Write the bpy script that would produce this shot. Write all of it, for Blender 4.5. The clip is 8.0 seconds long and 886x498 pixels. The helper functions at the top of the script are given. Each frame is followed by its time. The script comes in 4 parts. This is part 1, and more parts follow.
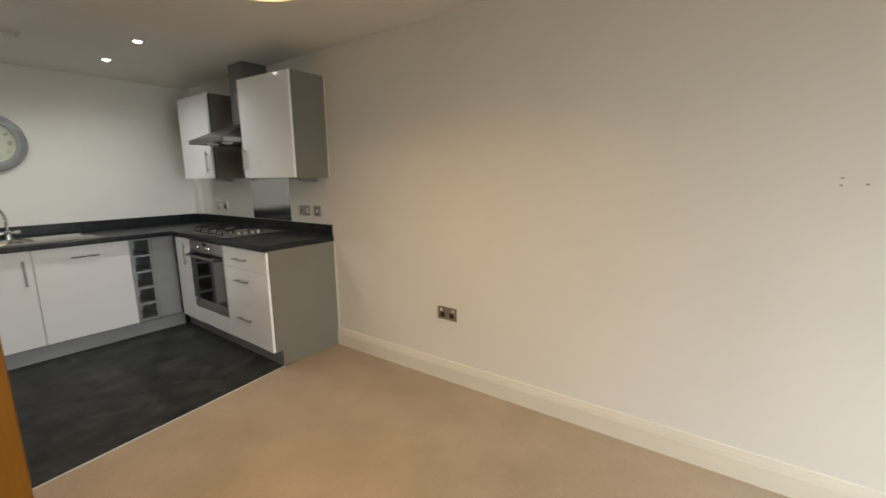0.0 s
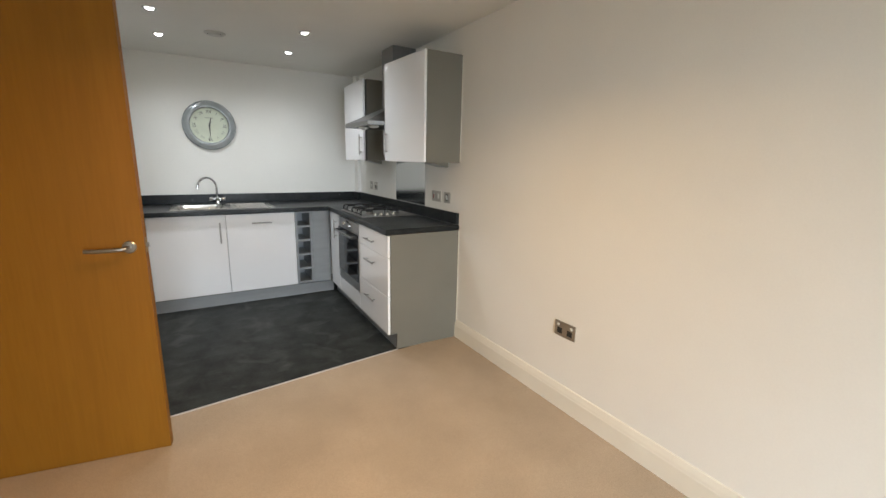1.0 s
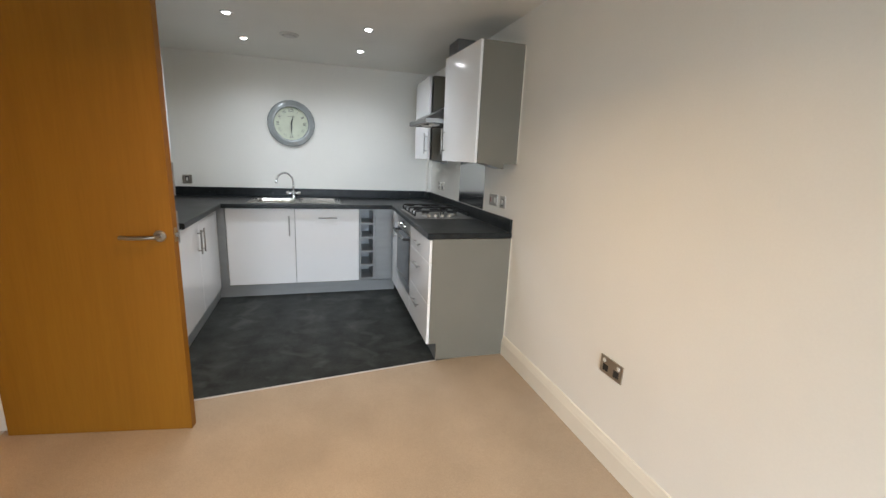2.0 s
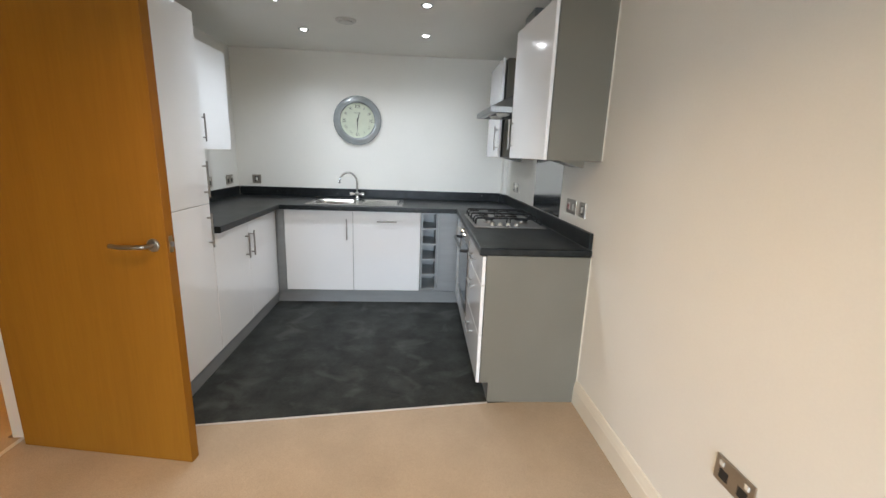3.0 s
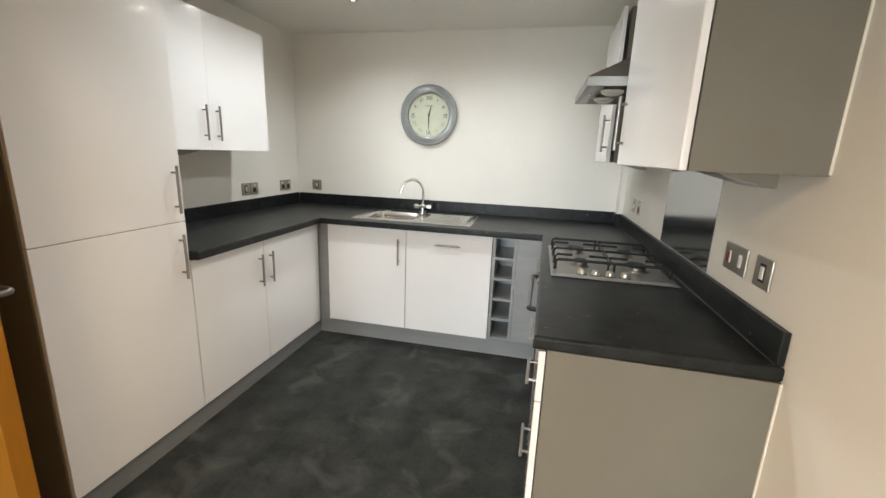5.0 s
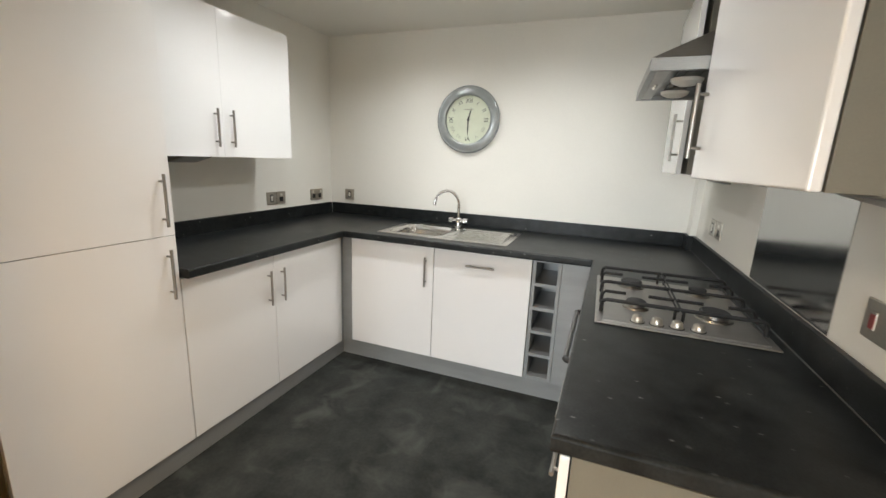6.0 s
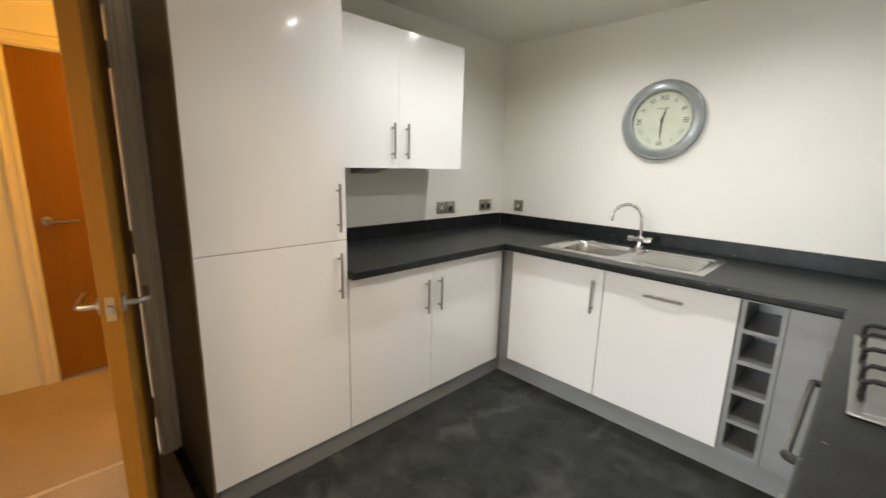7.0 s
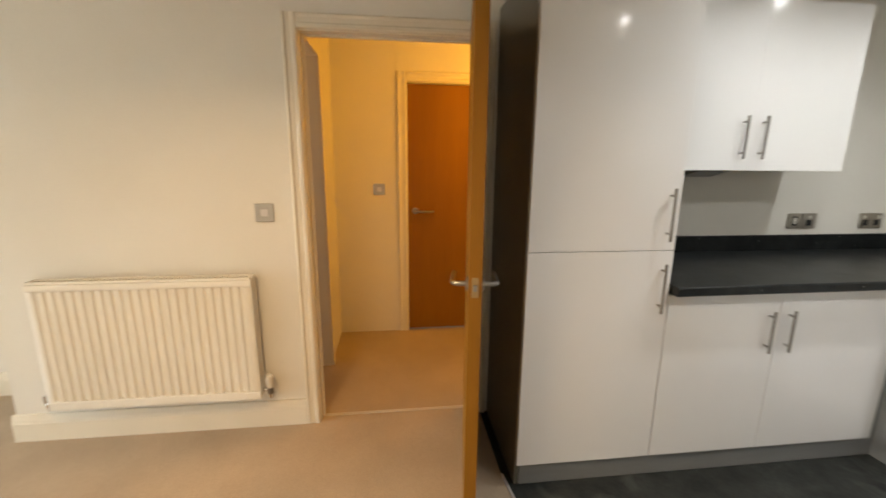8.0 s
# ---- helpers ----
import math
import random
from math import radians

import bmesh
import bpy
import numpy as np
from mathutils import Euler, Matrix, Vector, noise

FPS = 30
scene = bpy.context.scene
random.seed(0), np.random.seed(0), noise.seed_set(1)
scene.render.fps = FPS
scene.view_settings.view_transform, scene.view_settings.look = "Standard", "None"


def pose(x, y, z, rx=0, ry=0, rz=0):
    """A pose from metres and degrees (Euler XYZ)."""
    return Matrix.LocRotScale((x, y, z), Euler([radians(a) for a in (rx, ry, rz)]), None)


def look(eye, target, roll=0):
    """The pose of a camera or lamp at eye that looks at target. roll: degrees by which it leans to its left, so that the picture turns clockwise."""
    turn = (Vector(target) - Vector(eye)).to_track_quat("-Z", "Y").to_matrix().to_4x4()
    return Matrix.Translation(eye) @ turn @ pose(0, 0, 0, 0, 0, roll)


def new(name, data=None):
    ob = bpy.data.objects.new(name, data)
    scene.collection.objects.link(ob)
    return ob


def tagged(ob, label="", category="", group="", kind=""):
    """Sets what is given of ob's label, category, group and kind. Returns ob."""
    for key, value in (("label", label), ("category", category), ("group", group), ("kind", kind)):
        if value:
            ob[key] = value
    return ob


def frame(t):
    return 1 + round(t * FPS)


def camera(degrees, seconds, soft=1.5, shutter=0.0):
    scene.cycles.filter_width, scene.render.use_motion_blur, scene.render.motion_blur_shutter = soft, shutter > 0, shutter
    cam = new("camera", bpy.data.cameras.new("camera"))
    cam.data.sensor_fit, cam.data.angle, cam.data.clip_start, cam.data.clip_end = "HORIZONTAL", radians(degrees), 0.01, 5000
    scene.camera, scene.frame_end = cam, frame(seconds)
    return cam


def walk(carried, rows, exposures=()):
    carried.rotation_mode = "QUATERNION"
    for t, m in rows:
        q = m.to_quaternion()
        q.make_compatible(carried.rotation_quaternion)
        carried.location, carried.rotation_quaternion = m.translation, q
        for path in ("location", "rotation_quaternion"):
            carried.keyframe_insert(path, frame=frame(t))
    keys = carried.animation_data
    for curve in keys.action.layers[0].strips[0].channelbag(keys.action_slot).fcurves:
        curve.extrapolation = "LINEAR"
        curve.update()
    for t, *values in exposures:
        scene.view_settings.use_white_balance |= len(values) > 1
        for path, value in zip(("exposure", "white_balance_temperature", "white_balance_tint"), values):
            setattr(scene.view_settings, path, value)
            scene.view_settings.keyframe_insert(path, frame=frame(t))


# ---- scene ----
cam = camera(94.4, 8.0, shutter=0.2)
PATH = [
    (0, (-2.124, -2.633, 1.368), (-0.53, -1.476, 1.021), -0.7),
    (0.5, (-1.93, -2.572, 1.403), (-0.662, -1.077, 1.005), 0.1),
    (1, (-1.715, -2.61, 1.39), (-0.702, -0.937, 0.969), 1.3),
    (1.5, (-1.504, -2.635, 1.396), (-0.704, -0.851, 0.972), 2.3),
    (3, (-0.964, -2.085, 1.385), (-0.813, -0.142, 0.935), 2.1),
    (3.5, (-0.858, -1.827, 1.376), (-0.916, 0.12, 0.922), 2.0),
    (4, (-0.776, -1.571, 1.387), (-0.988, 0.366, 0.935), 1.9),
    (4.5, (-0.689, -1.308, 1.394), (-1.025, 0.609, 0.935), 2.0),
    (6, (-0.572, -0.711, 1.399), (-1.259, 1.118, 0.97), 2.4),
    (6.5, (-0.544, -0.538, 1.407), (-1.531, 1.152, 0.994), 2.2),
    (7, (-0.59, -0.516, 1.395), (-1.985, 0.857, 0.986), 1.5),
    (7.5, (-0.658, -0.582, 1.395), (-2.407, 0.291, 0.976), 1.0),
    (8, (-0.687, -0.674, 1.398), (-2.627, -0.441, 0.973), 0.5),
]
EXPOSURES = [(0.0, -0.74, 6700.0, 10.0), (0.5, -0.4, 6400.0, 10.0), (1.0, -0.24, 6150.0, 10.0), (1.5, -0.24, 5950.0, 10.0), (3.0, -0.03, 5900.0, 10.0), (4.0, 0.04, 6100.0, 10.0), (4.5, 0.14, 6450.0, 10.0), (6.0, 0.15, 6600.0, 10.0), (7.0, 0.15, 6700.0, 10.0), (8.0, 0.0, 6750.0, 10.0)]
walk(cam, [(t, look(eye, target, roll)) for t, eye, target, roll in PATH], EXPOSURES)


# ---------------------------------------------------------------- world and light
world = bpy.data.worlds.new("world")
world.use_nodes = True
scene.world = world
wn = world.node_tree
sky = wn.nodes.new("ShaderNodeTexSky")
sky.sky_type = "NISHITA"
sky.sun_disc = False
sky.sun_elevation = radians(28)
sky.sun_rotation = radians(200)
wn.links.new(sky.outputs["Color"], wn.nodes["Background"].inputs["Color"])
wn.nodes["Background"].inputs["Strength"].default_value = 0.12

DOWN_W, CEIL_W, WINDOW_W, HALL_W, STUB_W = 33.0, 18.5, 132.0, 19.5, 2.0
CEIL = 2.31          # ceiling height
BACK = 2.262         # kitchen end wall
LEFT = -2.735        # wall with the door
DOWNLIGHTS = [(-1.85, 1.535), (-0.885, 1.52), (-0.897, 0.825), (-1.861, 0.86)]
LAMP = (-1.33, -1.33)
FRONT = -6.6          # wall with the window
LAMP_Z = 1.99         # underside of the pendant shade


def lamp(name, kind, place, watts, colour, aim=None, size=0.05, size_y=None, cone=None, blend=0.6):
    data = bpy.data.lights.new(name, kind)
    data.energy, data.color = watts, colour
    if kind == "AREA":
        data.size = size
        if size_y:
            data.shape, data.size_y = "RECTANGLE", size_y
        else:
            data.shape = "DISK"
    else:
        data.shadow_soft_size = size
    if kind == "SPOT":
        data.spot_size, data.spot_blend = radians(cone), blend
    ob = new(name, data)
    ob.matrix_world = look(place, aim or (place[0], place[1] + 1e-4, place[2] - 1))
    return ob


for dx, dy in DOWNLIGHTS:
    lamp("downlight_beam", "SPOT", (dx, dy, CEIL - 0.016), DOWN_W, (0.95, 0.98, 1.0), size=0.03, cone=156, blend=0.88)
lamp("pendant_light", "AREA", (LAMP[0], LAMP[1], LAMP_Z - 0.006), CEIL_W, (1.0, 0.64, 0.29), size=0.30).data.spread = radians(162)
lamp("window_light", "AREA", (-1.45, FRONT + 0.06, 1.25), WINDOW_W, (0.80, 0.91, 1.0), aim=(-0.55, -4.2, -0.25), size=2.1, size_y=1.7).data.spread = radians(92)
lamp("hall_light", "POINT", (-3.25, 0.28, 1.78), HALL_W, (1.0, 0.44, 0.03), size=0.10)
lamp("side_room_light", "AREA", (-3.35, -2.35, 1.5), STUB_W, (0.75, 0.87, 1.0), aim=(-3.35, -1.0, 1.2), size=0.7, size_y=0.9)

# ---------------------------------------------------------------- materials


def material(name, colour, rough=0.5, metal=0.0, coat=0.0, mottle=0.0, mottle_scale=3.0, grain=0.0, grain_scale=120.0,
             bump=0.0, bump_scale=200.0, stretch=(1, 1, 1), rough_var=0.0):
    """Principled surface with two scales of colour variation and fine relief, in metres of the object."""
    m = bpy.data.materials.new(name)
    m.use_nodes = True
    nt = m.node_tree
    b = nt.nodes["Principled BSDF"]
    b.inputs["Base Color"].default_value = (*colour, 1)
    b.inputs["Roughness"].default_value = rough
    b.inputs["Metallic"].default_value = metal
    b.inputs["Coat Weight"].default_value = coat
    b.inputs["Coat Roughness"].default_value = 0.06
    geo = nt.nodes.new("ShaderNodeNewGeometry")
    mp = nt.nodes.new("ShaderNodeMapping")
    mp.inputs["Scale"].default_value = stretch
    nt.links.new(geo.outputs["Position"], mp.inputs["Vector"])

    def tex(scale, detail):
        n = nt.nodes.new("ShaderNodeTexNoise")
        n.inputs["Scale"].default_value = scale
        n.inputs["Detail"].default_value = detail
        nt.links.new(mp.outputs["Vector"], n.inputs["Vector"])
        return n.outputs["Fac"]

    last = None
    for amount, scale, detail in ((mottle, mottle_scale, 4), (grain, grain_scale, 2)):
        if not amount:
            continue
        r = nt.nodes.new("ShaderNodeMapRange")
        r.inputs["From Min"].default_value, r.inputs["From Max"].default_value = 0.3, 0.7
        r.inputs["To Min"].default_value, r.inputs["To Max"].default_value = 1 - amount, 1 + amount
        nt.links.new(tex(scale, detail), r.inputs["Value"])
        mix = nt.nodes.new("ShaderNodeVectorMath")
        mix.operation = "SCALE"
        if last is None:
            mix.inputs[0].default_value = colour
        else:
            nt.links.new(last, mix.inputs[0])
        nt.links.new(r.outputs["Result"], mix.inputs["Scale"])
        last = mix.outputs["Vector"]
    if last is not None:
        nt.links.new(last, b.inputs["Base Color"])
    if rough_var:
        r = nt.nodes.new("ShaderNodeMapRange")
        r.inputs["To Min"].default_value, r.inputs["To Max"].default_value = rough - rough_var, rough + rough_var
        nt.links.new(tex(5.0, 4), r.inputs["Value"])
        nt.links.new(r.outputs["Result"], b.inputs["Roughness"])
    if bump:
        bn = nt.nodes.new("ShaderNodeBump")
        bn.inputs["Strength"].default_value = bump
        bn.inputs["Distance"].default_value = 0.002
        nt.links.new(tex(bump_scale, 3), bn.inputs["Height"])
        nt.links.new(bn.outputs["Normal"], b.inputs["Normal"])
    return m


def glow(name, colour, strength):
    m = bpy.data.materials.new(name)
    m.use_nodes = True
    b = m.node_tree.nodes["Principled BSDF"]
    b.inputs["Base Color"].default_value = (0.8, 0.8, 0.8, 1)
    b.inputs["Emission Color"].default_value = (*colour, 1)
    b.inputs["Emission Strength"].default_value = strength
    return m


PAINT = material("cream_wall_paint", (0.79, 0.765, 0.70), 0.75, mottle=0.025, mottle_scale=1.6, grain=0.01, bump=0.10, bump_scale=260)
# dim cool daylight of the side room, put into its wall colour
SIDE_TONE = material("grey_blue_daylit_wall", (0.34, 0.37, 0.41), 0.7, mottle=0.03, mottle_scale=2, bump=0.1, bump_scale=200)
CEILING_PAINT = material("white_ceiling_paint", (0.80, 0.78, 0.72), 0.85, mottle=0.03, mottle_scale=1.2, bump=0.12, bump_scale=180)
TRIM = material("cream_gloss_trim", (0.78, 0.73, 0.62), 0.32, mottle=0.03, mottle_scale=4, bump=0.05, bump_scale=60)
CARPET = material("beige_carpet", (0.43, 0.335, 0.235), 0.97, mottle=0.10, mottle_scale=2.2, grain=0.14, grain_scale=330, bump=0.9, bump_scale=420)
VINYL = material("black_slate_vinyl", (0.0330, 0.0350, 0.0322), 0.40, mottle=0.35, mottle_scale=6.5, grain=0.10, grain_scale=60, bump=0.12, bump_scale=45, rough_var=0.14)


def cloudy(m, colour, scale, lo, hi):
    """Pale clouds with their own soft shapes over a surface."""
    nt = m.node_tree
    b = nt.nodes["Principled BSDF"]
    under = b.inputs["Base Color"].links[0].from_socket
    geo = nt.nodes.new("ShaderNodeNewGeometry")
    n = nt.nodes.new("ShaderNodeTexNoise")
    n.inputs["Scale"].default_value, n.inputs["Detail"].default_value, n.inputs["Distortion"].default_value = scale, 7, 0.8
    nt.links.new(geo.outputs["Position"], n.inputs["Vector"])
    r = nt.nodes.new("ShaderNodeMapRange")
    r.inputs["From Min"].default_value, r.inputs["From Max"].default_value = lo, hi
    nt.links.new(n.outputs["Fac"], r.inputs["Value"])
    mix = nt.nodes.new("ShaderNodeMix")
    mix.data_type = "RGBA"
    nt.links.new(r.outputs["Result"], mix.inputs["Factor"])
    nt.links.new(under, mix.inputs["A"])
    mix.inputs["B"].default_value = (*colour, 1)
    nt.links.new(mix.outputs["Result"], b.inputs["Base Color"])


cloudy(VINYL, (0.072, 0.075, 0.068), 4.6, 0.53, 0.76)
VINYL.node_tree.nodes["Principled BSDF"].inputs["Specular IOR Level"].default_value = 0.05
WHITE = material("white_gloss_door", (0.875, 0.865, 0.85), 0.16, coat=0.6, mottle=0.012, mottle_scale=2, bump=0.012, bump_scale=9)
GREY = material("grey_cabinet_board", (0.170, 0.159, 0.126), 0.33, mottle=0.04, mottle_scale=3, grain=0.03, grain_scale=300, bump=0.03, bump_scale=300)
PLINTH = material("grey_plinth_laminate", (0.285, 0.292, 0.290), 0.35, metal=0.18, mottle=0.06, mottle_scale=4, grain=0.04, grain_scale=200, stretch=(1, 1, 6))
STEEL = material("brushed_steel", (0.40, 0.395, 0.38), 0.30, metal=1.0, grain=0.07, grain_scale=60, stretch=(1, 1, 14), bump=0.03, bump_scale=90)
SINK_STEEL = material("sink_steel", (0.60, 0.59, 0.565), 0.21, metal=1.0, grain=0.05, grain_scale=140, bump=0.02, bump_scale=160)
HOOD_STEEL = material("dull_hood_steel", (0.255, 0.25, 0.24), 0.38, metal=1.0, grain=0.06, grain_scale=60, stretch=(1, 1, 14), bump=0.02, bump_scale=90)
HOB_STEEL = material("satin_hob_steel", (0.38, 0.37, 0.35), 0.40, metal=1.0, mottle=0.05, mottle_scale=12, grain=0.04, grain_scale=140)
HANDLE = material("satin_nickel", (0.34, 0.325, 0.30), 0.32, metal=1.0, grain=0.04, grain_scale=200)
CHROME = material("chrome", (0.80, 0.80, 0.80), 0.07, metal=1.0, grain=0.02, grain_scale=60)
PEWTER = material("grey_clock_rim", (0.27, 0.285, 0.28), 0.26, metal=0.15, coat=0.4, mottle=0.10, mottle_scale=16)
DIAL = material("pale_green_dial", (0.60, 0.63, 0.49), 0.55, mottle=0.05, mottle_scale=14)
INK = material("black_ink", (0.015, 0.015, 0.015), 0.5, mottle=0.1, mottle_scale=40)
# paler ink for the fainter numerals and the maker's mark
PALE_INK = material("pale_grey_ink", (0.36, 0.37, 0.29), 0.6, mottle=0.1, mottle_scale=40)
IRON = material("black_cast_iron", (0.008, 0.008, 0.008), 0.6, mottle=0.2, mottle_scale=40, bump=0.3, bump_scale=220)
OVEN_GLASS = material("black_oven_glass", (0.008, 0.008, 0.009), 0.06, coat=0.5, mottle=0.1, mottle_scale=6)
DARK = material("dark_void_plastic", (0.02, 0.02, 0.02), 0.6, mottle=0.15, mottle_scale=20)
PLATE = material("bronze_steel_plate", (0.45, 0.415, 0.36), 0.36, metal=1.0, grain=0.06, grain_scale=90, stretch=(1, 1, 8))
WHITE_PLASTIC = material("white_plastic", (0.74, 0.72, 0.66), 0.35, mottle=0.02, mottle_scale=20)
RED_PLASTIC = material("red_rocker_plastic", (0.22, 0.03, 0.025), 0.3, mottle=0.05, mottle_scale=30)
RADIATOR = material("cream_radiator_enamel", (0.82, 0.79, 0.71), 0.30, mottle=0.02, mottle_scale=4, bump=0.02, bump_scale=30)
SPLASH = material("polished_steel_panel", (0.40, 0.40, 0.39), 0.13, metal=1.0, grain=0.05, grain_scale=50, stretch=(1, 1, 10), bump=0.02, bump_scale=30)
FILTER = material("dark_aluminium_mesh", (0.085, 0.088, 0.083), 0.45, metal=0.8, grain=0.2, grain_scale=220, bump=0.3, bump_scale=300)
KNOB = material("satin_knob_metal", (0.56, 0.53, 0.47), 0.30, metal=0.85, grain=0.04, grain_scale=160)
# white vent plastic darkened, the shading of the fitting put into its colour
VENT = material("shaded_white_plastic", (0.64, 0.62, 0.57), 0.5, mottle=0.06, mottle_scale=25)
ROCKER = material("pale_satin_rocker", (0.62, 0.58, 0.54), 0.3, metal=0.35, mottle=0.03, mottle_scale=30)
LATCH = material("pale_brass_latch", (0.46, 0.33, 0.17), 0.42, metal=1.0, mottle=0.1, mottle_scale=30)
BRASS = material("aged_brass_hinge", (0.09, 0.07, 0.045), 0.45, metal=1.0, mottle=0.15, mottle_scale=30)


def wood(name, colour, dark):
    """Vertical-grain oak veneer."""
    m = bpy.data.materials.new(name)
    m.use_nodes = True
    nt = m.node_tree
    b = nt.nodes["Principled BSDF"]
    b.inputs["Roughness"].default_value = 0.5
    b.inputs["Specular IOR Level"].default_value = 0.25
    co = nt.nodes.new("ShaderNodeTexCoord")
    mp = nt.nodes.new("ShaderNodeMapping")
    mp.inputs["Scale"].default_value = (1, 1, 0.06)
    nt.links.new(co.outputs["Object"], mp.inputs["Vector"])
    fine = nt.nodes.new("ShaderNodeTexNoise")
    fine.inputs["Scale"].default_value, fine.inputs["Detail"].default_value = 95, 6
    broad = nt.nodes.new("ShaderNodeTexNoise")
    broad.inputs["Scale"].default_value, broad.inputs["Detail"].default_value = 9, 4
    broad.inputs["Distortion"].default_value = 1.2
    for n in (fine, broad):
        nt.links.new(mp.outputs["Vector"], n.inputs["Vector"])
    add = nt.nodes.new("ShaderNodeMath")
    add.operation = "MULTIPLY_ADD"
    add.inputs[1].default_value = 0.45
    nt.links.new(fine.outputs["Fac"], add.inputs[0])
    half = nt.nodes.new("ShaderNodeMath")
    half.operation = "MULTIPLY"
    half.inputs[1].default_value = 0.55
    nt.links.new(broad.outputs["Fac"], half.inputs[0])
    nt.links.new(half.outputs[0], add.inputs[2])
    ramp = nt.nodes.new("ShaderNodeValToRGB")
    ramp.color_ramp.elements[0].position, ramp.color_ramp.elements[1].position = 0.36, 0.62
    ramp.color_ramp.elements[0].color = (*dark, 1)
    ramp.color_ramp.elements[1].color = (*colour, 1)
    nt.links.new(add.outputs[0], ramp.inputs["Fac"])
    nt.links.new(ramp.outputs["Color"], b.inputs["Base Color"])
    bn = nt.nodes.new("ShaderNodeBump")
    bn.inputs["Strength"].default_value, bn.inputs["Distance"].default_value = 0.08, 0.001
    nt.links.new(fine.outputs["Fac"], bn.inputs["Height"])
    nt.links.new(bn.outputs["Normal"], b.inputs["Normal"])
    return m


OAK = wood("oak_veneer", (0.272, 0.116, 0.0073), (0.240, 0.099, 0.0057))


def worktop_material():
    """Charcoal laminate with faint clouding and sparse pale flecks."""
    m = material("charcoal_worktop_laminate", (0.0125, 0.0142, 0.0142), 0.34, mottle=0.5, mottle_scale=16, grain=0.3, grain_scale=160,
                 bump=0.06, bump_scale=260, rough_var=0.05)
    nt = m.node_tree
    b = nt.nodes["Principled BSDF"]
    under = b.inputs["Base Color"].links[0].from_socket
    geo = nt.nodes.new("ShaderNodeNewGeometry")
    mp = nt.nodes.new("ShaderNodeMapping")
    mp.inputs["Rotation"].default_value = (0, 0, radians(38))
    mp.inputs["Scale"].default_value = (1.0, 2.6, 1.6)
    vor = nt.nodes.new("ShaderNodeTexVoronoi")
    vor.inputs["Scale"].default_value = 17
    nt.links.new(geo.outputs["Position"], mp.inputs["Vector"])
    nt.links.new(mp.outputs["Vector"], vor.inputs["Vector"])
    r = nt.nodes.new("ShaderNodeMapRange")
    r.inputs["From Min"].default_value, r.inputs["From Max"].default_value = 0.05, 0.13
    r.inputs["To Min"].default_value, r.inputs["To Max"].default_value = 1.0, 0.0
    nt.links.new(vor.outputs["Distance"], r.inputs["Value"])
    keep = nt.nodes.new("ShaderNodeSeparateColor")
    nt.links.new(vor.outputs["Color"], keep.inputs["Color"])
    some = nt.nodes.new("ShaderNodeMapRange")
    some.inputs["From Min"].default_value, some.inputs["From Max"].default_value = 0.32, 0.98
    some.inputs["To Max"].default_value = 0.9
    nt.links.new(keep.outputs["Red"], some.inputs["Value"])
    mul = nt.nodes.new("ShaderNodeMath")
    mul.operation = "MULTIPLY"
    nt.links.new(r.outputs["Result"], mul.inputs[0])
    nt.links.new(some.outputs["Result"], mul.inputs[1])
    mix = nt.nodes.new("ShaderNodeMix")
    mix.data_type = "RGBA"
    nt.links.new(mul.outputs[0], mix.inputs["Factor"])
    nt.links.new(under, mix.inputs["A"])
    b.inputs["Specular IOR Level"].default_value = 0.25
    mix.inputs["B"].default_value = (0.29, 0.29, 0.28, 1)
    nt.links.new(mix.outputs["Result"], b.inputs["Base Color"])
    return m


WORKTOP = worktop_material()


def glass_material():
    m = bpy.data.materials.new("window_glass")
    m.use_nodes = True
    b = m.node_tree.nodes["Principled BSDF"]
    b.inputs["Transmission Weight"].default_value = 1.0
    b.inputs["Roughness"].default_value = 0.0
    return m


GLASS = glass_material()
BULB = glow("downlight_bulb", (1.0, 0.97, 0.93), 40.0)
DOME = glow("warm_lamp_diffuser", (1.0, 0.66, 0.26), 2.6)

# ---------------------------------------------------------------- mesh helpers


def box(a, b, bevel=0.0, segments=2, bm=None):
    """A box between two corners, with rounded edges, added to bm."""
    bm = bm or bmesh.new()
    made = bmesh.ops.create_cube(bm, size=1.0)["verts"]
    for v in made:
        v.co = Vector([(a[i] + b[i]) / 2 + (b[i] - a[i]) * v.co[i] for i in range(3)])
    if bevel:
        edges = list({e for v in made for e in v.link_edges})
        bmesh.ops.bevel(bm, geom=edges, offset=bevel, segments=segments, affect="EDGES", profile=0.5)
    return bm


def cyl(a, b, r, r2=None, n=24, bm=None, bevel=0.0):
    """A cylinder or cone from point a to point b."""
    bm = bm or bmesh.new()
    a, b = Vector(a), Vector(b)
    m = Matrix.Translation((a + b) / 2) @ (b - a).to_track_quat("Z", "Y").to_matrix().to_4x4()
    made = bmesh.ops.create_cone(bm, cap_ends=True, segments=n, radius1=r, radius2=r if r2 is None else r2, depth=(b - a).length, matrix=m)["verts"]
    if bevel:
        rims = list({e for v in made for e in v.link_edges if any(len(f.verts) > 4 for f in e.link_faces)})
        bmesh.ops.bevel(bm, geom=rims, offset=bevel, segments=2, affect="EDGES", profile=0.5)
    return bm


